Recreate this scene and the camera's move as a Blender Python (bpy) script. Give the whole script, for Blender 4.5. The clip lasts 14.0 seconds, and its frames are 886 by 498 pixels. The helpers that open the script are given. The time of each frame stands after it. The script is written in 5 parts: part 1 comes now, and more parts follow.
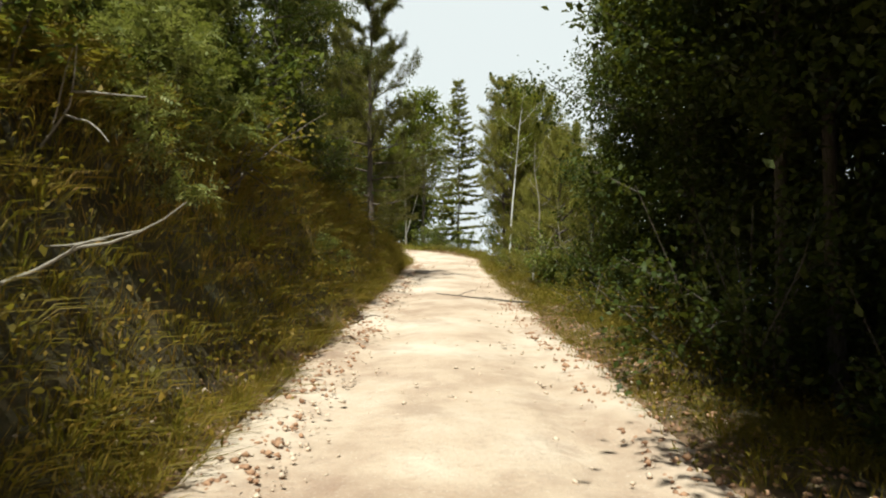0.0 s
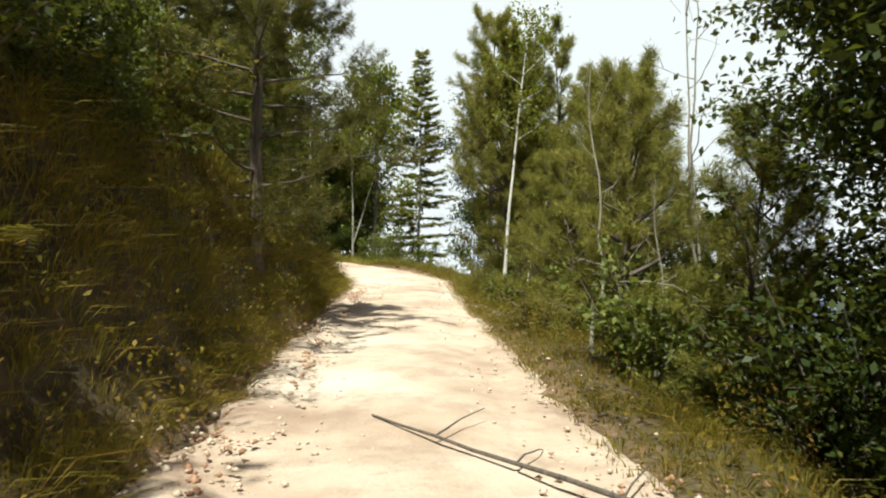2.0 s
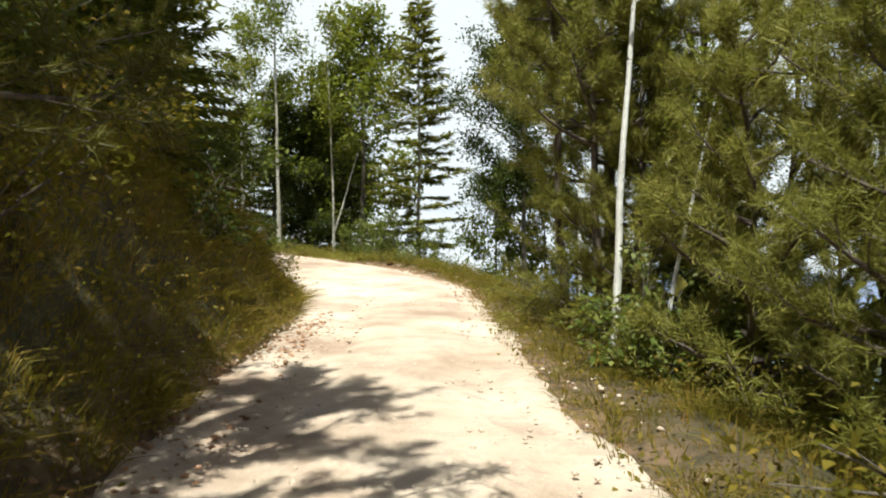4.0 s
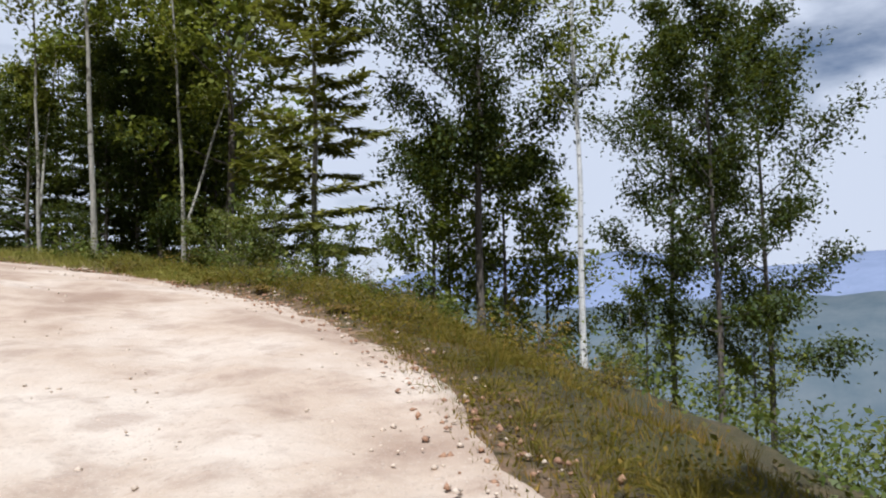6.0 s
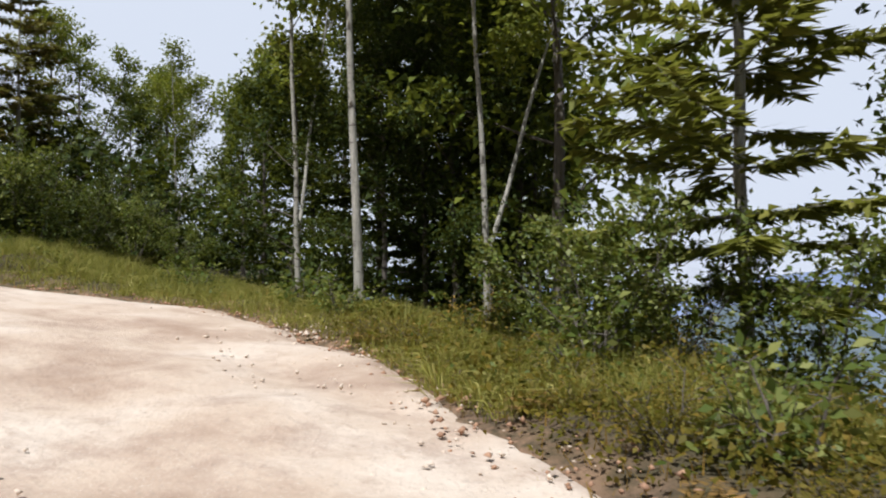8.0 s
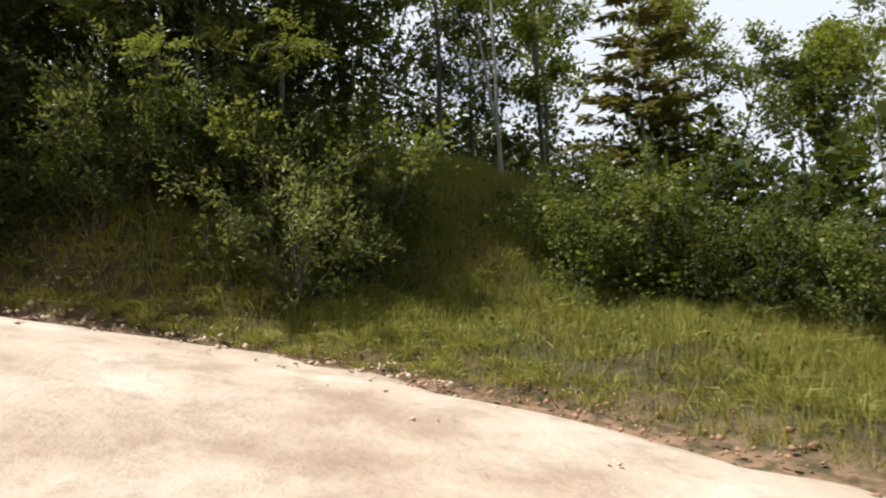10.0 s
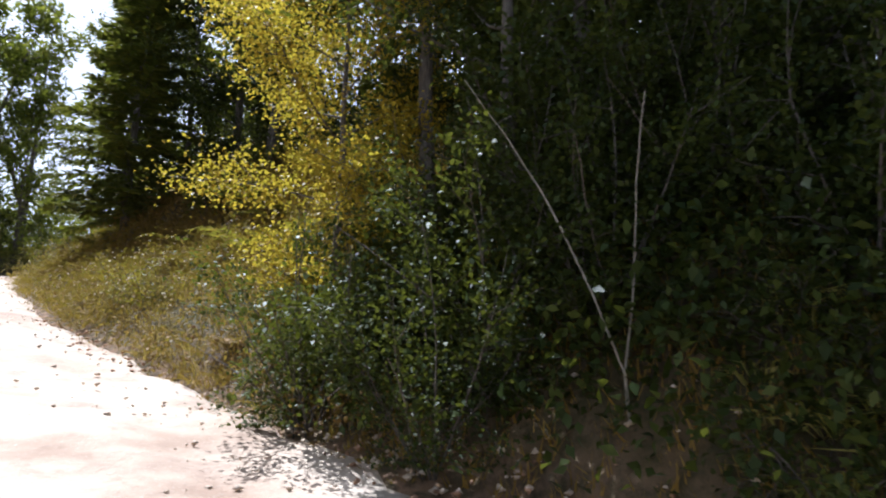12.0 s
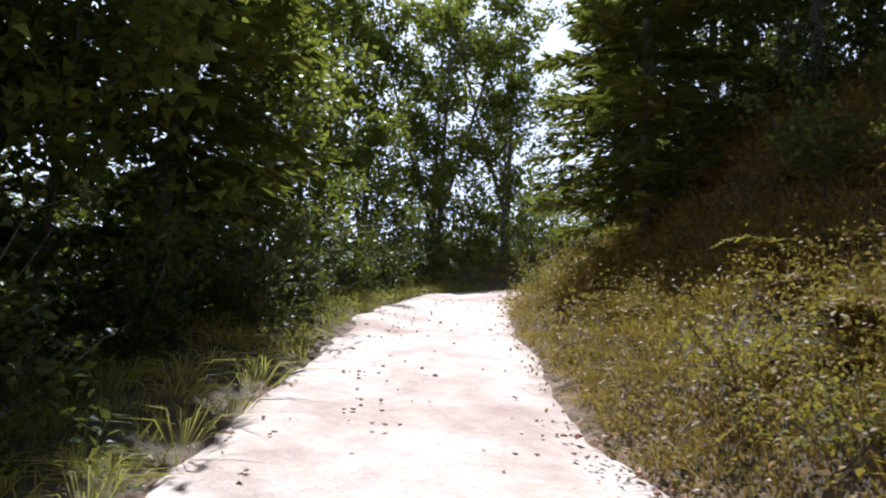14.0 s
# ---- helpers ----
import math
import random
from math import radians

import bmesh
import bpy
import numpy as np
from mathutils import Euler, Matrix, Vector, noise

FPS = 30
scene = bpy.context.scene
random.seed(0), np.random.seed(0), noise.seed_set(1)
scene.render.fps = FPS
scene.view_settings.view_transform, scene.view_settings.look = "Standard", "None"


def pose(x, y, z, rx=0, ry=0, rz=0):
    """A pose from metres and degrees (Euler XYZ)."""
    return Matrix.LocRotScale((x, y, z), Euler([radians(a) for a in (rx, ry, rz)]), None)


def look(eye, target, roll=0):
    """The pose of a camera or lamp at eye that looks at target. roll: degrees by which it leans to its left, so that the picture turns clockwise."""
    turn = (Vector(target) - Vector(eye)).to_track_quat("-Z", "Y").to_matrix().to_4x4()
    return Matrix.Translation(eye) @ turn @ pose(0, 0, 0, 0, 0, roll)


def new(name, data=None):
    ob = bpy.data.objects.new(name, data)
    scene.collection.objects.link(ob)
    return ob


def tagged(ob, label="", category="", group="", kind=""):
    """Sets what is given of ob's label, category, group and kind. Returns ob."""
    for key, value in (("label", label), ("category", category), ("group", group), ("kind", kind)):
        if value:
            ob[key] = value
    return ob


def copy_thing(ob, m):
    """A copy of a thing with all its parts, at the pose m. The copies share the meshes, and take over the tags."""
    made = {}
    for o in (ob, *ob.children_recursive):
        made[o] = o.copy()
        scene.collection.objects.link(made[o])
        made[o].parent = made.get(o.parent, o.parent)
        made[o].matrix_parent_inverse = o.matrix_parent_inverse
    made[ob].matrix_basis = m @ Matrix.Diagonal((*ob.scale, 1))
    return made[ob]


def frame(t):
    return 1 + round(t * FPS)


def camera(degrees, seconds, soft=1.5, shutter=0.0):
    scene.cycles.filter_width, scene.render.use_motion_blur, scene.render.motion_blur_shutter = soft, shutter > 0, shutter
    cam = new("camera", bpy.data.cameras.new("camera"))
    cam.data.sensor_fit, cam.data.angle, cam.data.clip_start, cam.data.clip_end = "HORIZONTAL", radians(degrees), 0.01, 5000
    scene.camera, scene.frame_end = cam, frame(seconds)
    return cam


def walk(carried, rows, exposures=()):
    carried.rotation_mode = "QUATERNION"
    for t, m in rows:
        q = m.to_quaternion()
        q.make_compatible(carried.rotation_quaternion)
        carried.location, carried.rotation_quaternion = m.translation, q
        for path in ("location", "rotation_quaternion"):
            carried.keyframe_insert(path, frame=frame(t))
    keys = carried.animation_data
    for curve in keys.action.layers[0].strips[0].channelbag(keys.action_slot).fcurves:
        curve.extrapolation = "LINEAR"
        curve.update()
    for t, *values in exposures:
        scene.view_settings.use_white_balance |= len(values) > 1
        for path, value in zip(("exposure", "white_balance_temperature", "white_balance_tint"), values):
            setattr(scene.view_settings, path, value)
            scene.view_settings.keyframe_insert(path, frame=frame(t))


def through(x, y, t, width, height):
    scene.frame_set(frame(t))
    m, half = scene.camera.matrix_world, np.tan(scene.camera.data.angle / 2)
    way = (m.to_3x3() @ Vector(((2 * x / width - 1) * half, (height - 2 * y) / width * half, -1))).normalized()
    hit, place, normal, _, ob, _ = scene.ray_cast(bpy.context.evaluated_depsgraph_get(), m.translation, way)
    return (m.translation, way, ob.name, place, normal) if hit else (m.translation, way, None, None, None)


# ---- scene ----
# A steep dirt track climbs a wooded hillside, turns left through a hairpin above a valley and climbs back.
cam = camera(64.0, 14.0, soft=2.0, shutter=0.08)
walk(cam, [
    (0.0, pose(0.000, 0.000, 1.500, 93.00, -0.00, 0.00)),
    (0.5, pose(-0.070, 2.759, 1.680, 93.00, -0.74, -1.14)),
    (1.0, pose(-0.088, 5.499, 1.911, 93.80, -1.39, -2.18)),
    (1.5, pose(-0.018, 8.081, 2.116, 93.60, -0.84, -3.05)),
    (2.0, pose(0.052, 10.488, 2.330, 93.79, -0.92, -3.55)),
    (2.5, pose(0.122, 12.897, 2.509, 92.99, -0.61, -3.64)),
    (3.0, pose(0.140, 15.201, 2.682, 93.00, -1.15, -2.96)),
    (3.5, pose(0.158, 17.437, 2.834, 92.80, -0.28, -2.32)),
    (5.8, pose(0.500, 29.500, 3.790, 92.39, 0.93, -11.83)),
    (6.0, pose(0.612, 30.534, 3.863, 92.19, 1.12, -11.57)),
    (6.5, pose(0.780, 33.084, 4.058, 93.02, -0.26, -8.40)),
    (7.0, pose(0.683, 35.575, 4.270, 92.81, -0.51, -2.55)),
    (7.2, pose(0.551, 36.547, 4.359, 93.04, -0.77, 0.63)),
    (7.8, pose(-0.162, 39.340, 4.638, 93.18, 0.35, 10.03)),
    (8.6, pose(-1.855, 42.638, 5.041, 94.04, 1.77, 24.93)),
    (9.3, pose(-4.036, 44.896, 5.417, 95.30, 2.73, 40.81)),
    (9.5, pose(-4.771, 45.387, 5.529, 95.73, 2.74, 46.49)),
    (10.0, pose(-6.759, 46.251, 5.827, 96.79, 2.11, 60.50)),
    (10.5, pose(-8.845, 46.586, 6.154, 99.03, 2.02, 74.92)),
    (11.0, pose(-10.891, 46.414, 6.527, 100.35, 2.72, 88.20)),
    (11.5, pose(-12.768, 45.744, 6.967, 101.94, 2.26, 102.83)),
    (12.0, pose(-14.379, 44.683, 7.446, 103.48, -0.26, 115.80)),
    (12.5, pose(-15.689, 43.355, 7.938, 103.44, -3.31, 128.27)),
    (13.0, pose(-16.636, 41.800, 8.420, 101.99, -3.60, 141.42)),
    (13.5, pose(-17.396, 40.198, 8.868, 101.37, -3.83, 147.71)),
    (14.0, pose(-18.064, 38.596, 9.280, 100.76, -3.38, 151.59)),
], exposures=[
    (0.0, 0.55, 6400, 0), (2.0, 0.72, 6400, 0), (3.7, 0.80, 6300, 0), (5.8, 0.26, 5600, 12), (7.2, 0.26, 5600, 12),
    (9.3, 0.60, 6150, 9), (10.6, 0.75, 6150, 9), (11.5, 1.1, 5450, 12), (12.5, 1.12, 5300, 14), (14.0, 1.0, 5200, 16)])

# ---- world and sun ----
SUN_YAW, SUN_HEIGHT = 163.0, 60.0          # degrees: turned left from +y, above the horizon
world = bpy.data.worlds.new("sky")
scene.world = world
world.use_nodes = True
wn = world.node_tree
for n in list(wn.nodes):
    wn.nodes.remove(n)
sky = wn.nodes.new("ShaderNodeTexSky")
sky.sky_type, sky.sun_disc = "NISHITA", False
sky.sun_elevation, sky.sun_rotation = radians(SUN_HEIGHT), radians(-SUN_YAW)
sky.altitude, sky.dust_density, sky.ozone_density = 900.0, 3.5, 0.8
coord = wn.nodes.new("ShaderNodeTexCoord")
squash = wn.nodes.new("ShaderNodeMapping")
squash.inputs["Scale"].default_value = (1.0, 1.0, 2.6)
cloud = wn.nodes.new("ShaderNodeTexNoise")
cloud.inputs["Scale"].default_value, cloud.inputs["Detail"].default_value, cloud.inputs["Roughness"].default_value = 2.3, 7.0, 0.55
cover = wn.nodes.new("ShaderNodeValToRGB")
cover.color_ramp.elements[0].position, cover.color_ramp.elements[1].position = 0.24, 0.41
white = wn.nodes.new("ShaderNodeMixRGB")
white.inputs["Color2"].default_value = (11.8, 12.0, 12.4, 1)
back = wn.nodes.new("ShaderNodeBackground")
back.inputs["Strength"].default_value = 0.05
wout = wn.nodes.new("ShaderNodeOutputWorld")
wn.links.new(coord.outputs["Generated"], squash.inputs["Vector"])
wn.links.new(squash.outputs[0], cloud.inputs["Vector"])
wn.links.new(cloud.outputs["Fac"], cover.inputs["Fac"])
# clouds stand low over the mountains; the unseen sky overhead is cleared to cut fill light
lift = wn.nodes.new("ShaderNodeSeparateXYZ")
wn.links.new(coord.outputs["Generated"], lift.inputs[0])
clear = wn.nodes.new("ShaderNodeMapRange")
for key, value in (("From Min", 0.50), ("From Max", 0.72), ("To Min", 1.0), ("To Max", 0.02)):
    clear.inputs[key].default_value = value
wn.links.new(lift.outputs["Z"], clear.inputs["Value"])
share = wn.nodes.new("ShaderNodeMath")
share.operation = "MULTIPLY"
wn.links.new(cover.outputs["Color"], share.inputs[0])
wn.links.new(clear.outputs[0], share.inputs[1])
wn.links.new(share.outputs[0], white.inputs["Fac"])
wn.links.new(sky.outputs[0], white.inputs["Color1"])
wn.links.new(white.outputs[0], back.inputs["Color"])
wn.links.new(back.outputs[0], wout.inputs["Surface"])

sun = new("sun", bpy.data.lights.new("sun", "SUN"))
sun.data.energy, sun.data.angle, sun.data.color = 5.0, radians(0.55), (1.0, 0.965, 0.90)
_y, _h = radians(SUN_YAW), radians(SUN_HEIGHT)
sun_way = Vector((-math.sin(_y) * math.cos(_h), math.cos(_y) * math.cos(_h), math.sin(_h)))
sun.matrix_world = look(sun_way * 80, (0, 0, 0))

# ---- materials ----
def material(name):
    m = bpy.data.materials.new(name)
    m.use_nodes = True
    t = m.node_tree
    return m, t, t.nodes["Principled BSDF"], t.nodes["Material Output"]


def node(t, kind, **values):
    n = t.nodes.new("ShaderNode" + kind)
    for key, value in values.items():
        n.inputs[key.replace("_", " ")].default_value = value
    return n


def ramp(t, source, stops):
    r = t.nodes.new("ShaderNodeValToRGB")
    e = r.color_ramp.elements
    while len(e) < len(stops):
        e.new(0.5)
    for k, (at, colour) in zip(e, stops):
        k.position, k.color = at, (*colour, 1)
    t.links.new(source, r.inputs["Fac"])
    return r.outputs["Color"]


def mix(t, fac, a, b):
    m = t.nodes.new("ShaderNodeMixRGB")
    for socket, value in (("Fac", fac), ("Color1", a), ("Color2", b)):
        if hasattr(value, "is_linked"):
            t.links.new(value, m.inputs[socket])
        else:
            m.inputs[socket].default_value = (*value, 1) if isinstance(value, tuple) else value
    return m.outputs["Color"]


def noise_of(t, scale, detail=5.0, rough=0.6, vector=None):
    n = node(t, "TexNoise", Scale=scale, Detail=detail, Roughness=rough)
    if vector is None:
        vector = t.nodes.new("ShaderNodeNewGeometry").outputs["Position"]
    t.links.new(vector, n.inputs["Vector"])
    return n.outputs["Fac"]


def bump(t, shader, height, strength, distance=0.02):
    b = node(t, "Bump", Strength=strength, Distance=distance)
    t.links.new(height, b.inputs["Height"])
    t.links.new(b.outputs[0], shader.inputs["Normal"])


def leaf_material(name, stops, through=0.38, rough=0.45):
    """Thin leaves: each has a shade of its own, and light passes through them."""
    m, t, p, out = material(name)
    geo = t.nodes.new("ShaderNodeNewGeometry")
    info = t.nodes.new("ShaderNodeObjectInfo")
    blend = node(t, "Math")
    blend.operation = "MULTIPLY_ADD"
    blend.inputs[1].default_value, blend.inputs[2].default_value = 0.68, 0.0
    t.links.new(geo.outputs["Random Per Island"], blend.inputs[0])
    shade = node(t, "Math")
    shade.operation = "MULTIPLY_ADD"
    shade.inputs[1].default_value = 0.32
    t.links.new(info.outputs["Random"], shade.inputs[0])
    t.links.new(blend.outputs[0], shade.inputs[2])
    colour = ramp(t, shade.outputs[0], stops)
    t.links.new(colour, p.inputs["Base Color"])
    p.inputs["Roughness"].default_value = rough
    p.inputs["Specular IOR Level"].default_value = 0.16
    thin = t.nodes.new("ShaderNodeBsdfTranslucent")
    warm = mix(t, 0.5, colour, (0.26, 0.27, 0.02))
    t.links.new(warm, thin.inputs["Color"])
    add = node(t, "MixShader", Fac=through)
    t.links.new(p.outputs[0], add.inputs[1])
    t.links.new(thin.outputs[0], add.inputs[2])
    t.links.new(add.outputs[0], out.inputs["Surface"])
    return m


def bark_material(name, dark, light, patch=None, scale=9.0):
    m, t, p, out = material(name)
    obj = t.nodes.new("ShaderNodeTexCoord").outputs["Object"]
    stretch = node(t, "Mapping", Scale=(1.0, 1.0, 0.16))
    t.links.new(obj, stretch.inputs["Vector"])
    fine = noise_of(t, scale * 3, 6.0, 0.7, stretch.outputs[0])
    broad = noise_of(t, scale * 0.25, 3.0, 0.6, obj)
    colour = ramp(t, fine, [(0.33, dark), (0.66, light)])
    colour = mix(t, ramp(t, broad, [(0.45, (0, 0, 0)), (0.62, (0.55, 0.55, 0.55))]), colour, tuple(c * 0.55 for c in light))
    if patch:
        flat = node(t, "Mapping", Scale=(1.0, 1.0, 3.2))
        t.links.new(obj, flat.inputs["Vector"])
        scars = noise_of(t, 5.0, 3.0, 0.6, flat.outputs[0])
        colour = mix(t, ramp(t, scars, [(0.60, (0, 0, 0)), (0.66, (1, 1, 1))]), colour, patch)
    t.links.new(colour, p.inputs["Base Color"])
    p.inputs["Roughness"].default_value = 0.88
    bump(t, p, fine, 0.7, 0.03)
    return m


LEAF = {
    "maple": leaf_material("broad_leaf", [(0.0, (0.055, 0.082, 0.012)), (0.5, (0.115, 0.145, 0.021)), (1.0, (0.225, 0.225, 0.038))], 0.42),
    # near-black leaf colour that carries the shade under the dense trees
    "beech": leaf_material("shade_painted_broad_leaf", [(0.0, (0.014, 0.025, 0.005)), (0.5, (0.033, 0.050, 0.010)), (1.0, (0.080, 0.094, 0.022))], 0.24, 0.5),
    # bright yellow base colour holds the glow of sun through the leaves
    "yellow": leaf_material("sun_painted_yellow_leaf", [(0.0, (0.20, 0.165, 0.018)), (0.5, (0.42, 0.295, 0.026)), (1.0, (0.60, 0.37, 0.034))], 0.6),
    "birch": leaf_material("birch_leaf", [(0.0, (0.08, 0.105, 0.016)), (0.6, (0.15, 0.17, 0.027)), (1.0, (0.26, 0.23, 0.04))], 0.45),
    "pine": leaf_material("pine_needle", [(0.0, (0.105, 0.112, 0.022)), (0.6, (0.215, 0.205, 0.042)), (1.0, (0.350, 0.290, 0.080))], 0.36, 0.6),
    # darker copy of the pine needle with the shade put into its colour
    "pine_shade": leaf_material("shade_painted_pine_needle", [(0.0, (0.050, 0.050, 0.012)), (0.6, (0.110, 0.098, 0.023)), (1.0, (0.190, 0.145, 0.042))], 0.26, 0.6),
    "spruce": leaf_material("spruce_needle", [(0.0, (0.045, 0.066, 0.012)), (0.6, (0.105, 0.128, 0.021)), (1.0, (0.200, 0.190, 0.035))], 0.30, 0.5),
    "rust": leaf_material("rusty_needle", [(0.0, (0.12, 0.080, 0.022)), (0.6, (0.25, 0.145, 0.045)), (1.0, (0.36, 0.20, 0.065))], 0.28, 0.6),
    "russet": leaf_material("russet_needle", [(0.0, (0.085, 0.085, 0.028)), (0.6, (0.17, 0.145, 0.048)), (1.0, (0.27, 0.185, 0.068))], 0.30, 0.6),
    "shrub": leaf_material("shrub_leaf", [(0.0, (0.036, 0.056, 0.010)), (0.5, (0.095, 0.125, 0.026)), (1.0, (0.27, 0.27, 0.080))], 0.36),
    # paler version of the shrub leaf, with sunlight put into the colour
    "pale": leaf_material("sun_paled_compound_leaf", [(0.0, (0.060, 0.080, 0.020)), (0.5, (0.150, 0.175, 0.055)), (1.0, (0.330, 0.330, 0.125))], 0.38),
    "grass": leaf_material("green_grass", [(0.0, (0.14, 0.145, 0.026)), (0.6, (0.285, 0.270, 0.055)), (1.0, (0.46, 0.390, 0.13))], 0.40, 0.55),
    "dry": leaf_material("dry_grass", [(0.0, (0.14, 0.080, 0.016)), (0.5, (0.27, 0.162, 0.034)), (1.0, (0.42, 0.270, 0.070))], 0.35, 0.6),
    "bracken": leaf_material("bracken", [(0.0, (0.080, 0.074, 0.011)), (0.5, (0.175, 0.135, 0.021)), (0.85, (0.28, 0.175, 0.030)), (1.0, (0.36, 0.175, 0.036))], 0.42, 0.55),
}
BARK = {
    "maple": bark_material("grey_brown_bark", (0.045, 0.036, 0.028), (0.17, 0.14, 0.11)),
    "pine": bark_material("pine_bark", (0.035, 0.025, 0.018), (0.15, 0.115, 0.09), None, 5.0),
    "spruce": bark_material("spruce_bark", (0.05, 0.042, 0.034), (0.19, 0.165, 0.14)),
    "birch": bark_material("white_birch_bark", (0.46, 0.44, 0.40), (0.72, 0.70, 0.65), (0.07, 0.06, 0.05)),
    "pale": bark_material("pale_aspen_bark", (0.19, 0.175, 0.14), (0.38, 0.35, 0.285), (0.12, 0.10, 0.08)),
    "dead": bark_material("bleached_dead_wood", (0.15, 0.13, 0.10), (0.38, 0.335, 0.265)),
    "stalk": bark_material("green_brown_stalk", (0.05, 0.045, 0.015), (0.13, 0.11, 0.035)),
}


def road_material():
    m, t, p, out = material("pale_dirt_road")
    broad, fine, grit = noise_of(t, 0.55, 4.0), noise_of(t, 7.0, 7.0, 0.7), noise_of(t, 46.0, 5.0, 0.75)
    colour = ramp(t, broad, [(0.32, (0.33, 0.225, 0.155)), (0.48, (0.50, 0.385, 0.285)), (0.68, (0.62, 0.52, 0.415))])
    colour = mix(t, ramp(t, fine, [(0.56, (0, 0, 0)), (0.74, (0.55, 0.55, 0.55))]), colour, (0.30, 0.19, 0.125))
    # darker brown patches scattered by noise
    dark_mottle = noise_of(t, 1.7, 6.0, 0.65)
    colour = mix(t, ramp(t, dark_mottle, [(0.50, (0, 0, 0)), (0.66, (0.5, 0.5, 0.5))]), colour, (0.29, 0.195, 0.14))
    chips = node(t, "TexVoronoi", Scale=17.0)
    t.links.new(t.nodes.new("ShaderNodeNewGeometry").outputs["Position"], chips.inputs["Vector"])
    colour = mix(t, ramp(t, chips.outputs["Distance"], [(0.10, (0.55, 0.55, 0.55)), (0.22, (0, 0, 0))]), colour, (0.34, 0.27, 0.21))
    colour = mix(t, ramp(t, grit, [(0.57, (0, 0, 0)), (0.70, (0.6, 0.6, 0.6))]), colour, (0.70, 0.63, 0.53))
    t.links.new(colour, p.inputs["Base Color"])
    p.inputs["Roughness"].default_value = 0.95
    bump(t, p, fine, 0.7, 0.05)
    return m


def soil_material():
    m, t, p, out = material("forest_soil_shade_dark")
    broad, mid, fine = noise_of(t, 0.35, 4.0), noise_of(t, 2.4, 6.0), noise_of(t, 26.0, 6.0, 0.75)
    # soil colours cut far down so gaps between plants look like shadow
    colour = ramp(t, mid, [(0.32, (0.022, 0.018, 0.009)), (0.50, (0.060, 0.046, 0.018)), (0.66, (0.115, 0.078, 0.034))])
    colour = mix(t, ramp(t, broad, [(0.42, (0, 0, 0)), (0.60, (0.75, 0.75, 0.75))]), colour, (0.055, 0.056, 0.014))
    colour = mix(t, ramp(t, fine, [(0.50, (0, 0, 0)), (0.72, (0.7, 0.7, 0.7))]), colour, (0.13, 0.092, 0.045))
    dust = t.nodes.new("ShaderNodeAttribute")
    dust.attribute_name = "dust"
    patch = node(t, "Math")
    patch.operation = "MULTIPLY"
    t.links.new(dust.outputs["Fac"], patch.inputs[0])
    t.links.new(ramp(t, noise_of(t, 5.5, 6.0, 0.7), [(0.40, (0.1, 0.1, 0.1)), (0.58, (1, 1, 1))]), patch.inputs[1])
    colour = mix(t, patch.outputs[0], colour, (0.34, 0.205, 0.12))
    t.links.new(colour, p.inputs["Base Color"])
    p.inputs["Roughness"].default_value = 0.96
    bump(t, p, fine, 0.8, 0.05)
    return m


def plain_rock(name, low, high, scale=8.0):
    m, t, p, out = material(name)
    fine = noise_of(t, scale, 6.0, 0.7)
    isle = t.nodes.new("ShaderNodeNewGeometry")
    colour = ramp(t, fine, [(0.3, low), (0.7, high)])
    colour = mix(t, ramp(t, isle.outputs["Random Per Island"], [(0.0, (0, 0, 0)), (1.0, (0.5, 0.5, 0.5))]), colour, tuple(c * 1.35 for c in high))
    t.links.new(colour, p.inputs["Base Color"])
    p.inputs["Roughness"].default_value = 0.93
    bump(t, p, fine, 0.6, 0.02)
    return m


def ridge_material(name, colour, tint):
    m, t, p, out = material(name)
    n = noise_of(t, 0.03, 6.0, 0.7)
    t.links.new(ramp(t, n, [(0.35, colour), (0.65, tint)]), p.inputs["Base Color"])
    p.inputs["Roughness"].default_value = 1.0
    p.inputs["Specular IOR Level"].default_value = 0.0
    return m


ROAD, SOIL = road_material(), soil_material()
STONE = plain_rock("pale_gravel", (0.34, 0.25, 0.18), (0.58, 0.47, 0.36))
CLAY = plain_rock("red_clay", (0.19, 0.10, 0.058), (0.37, 0.215, 0.125), 14.0)
# haze is painted into these blue-grey base colours, paler on the far ridge
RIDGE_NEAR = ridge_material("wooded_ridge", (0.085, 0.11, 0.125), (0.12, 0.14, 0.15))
RIDGE_FAR = ridge_material("haze_painted_ridge", (0.17, 0.205, 0.29), (0.20, 0.235, 0.33))

# ---- mesh helpers ----
def mesh_of(name, verts, faces, mat, smooth=False):
    """A mesh from arrays; faces all have the same number of corners."""
    me = bpy.data.meshes.new(name)
    verts, faces = np.asarray(verts, dtype=np.float32), np.asarray(faces, dtype=np.int32)
    me.vertices.add(len(verts))
    me.vertices.foreach_set("co", verts.ravel())
    me.loops.add(faces.size)
    me.loops.foreach_set("vertex_index", faces.ravel())
    me.polygons.add(len(faces))
    me.polygons.foreach_set("loop_start", np.arange(0, faces.size, faces.shape[1], dtype=np.int32))
    if smooth:
        me.polygons.foreach_set("use_smooth", np.ones(len(faces), dtype=bool))
    me.update(calc_edges=True)
    me.materials.append(mat)
    return me


def part(name, me, parent, label=""):
    ob = new(name, me)
    ob.parent = parent
    return tagged(ob, label)


def thing(name, label, category, group="", kind=""):
    return tagged(new(name), label, category, group, kind)


def grid_faces(nu, nv):
    a = (np.arange(nu - 1)[:, None] * nv + np.arange(nv - 1)[None, :]).ravel()
    return np.stack([a, a + nv, a + nv + 1, a + 1], 1)


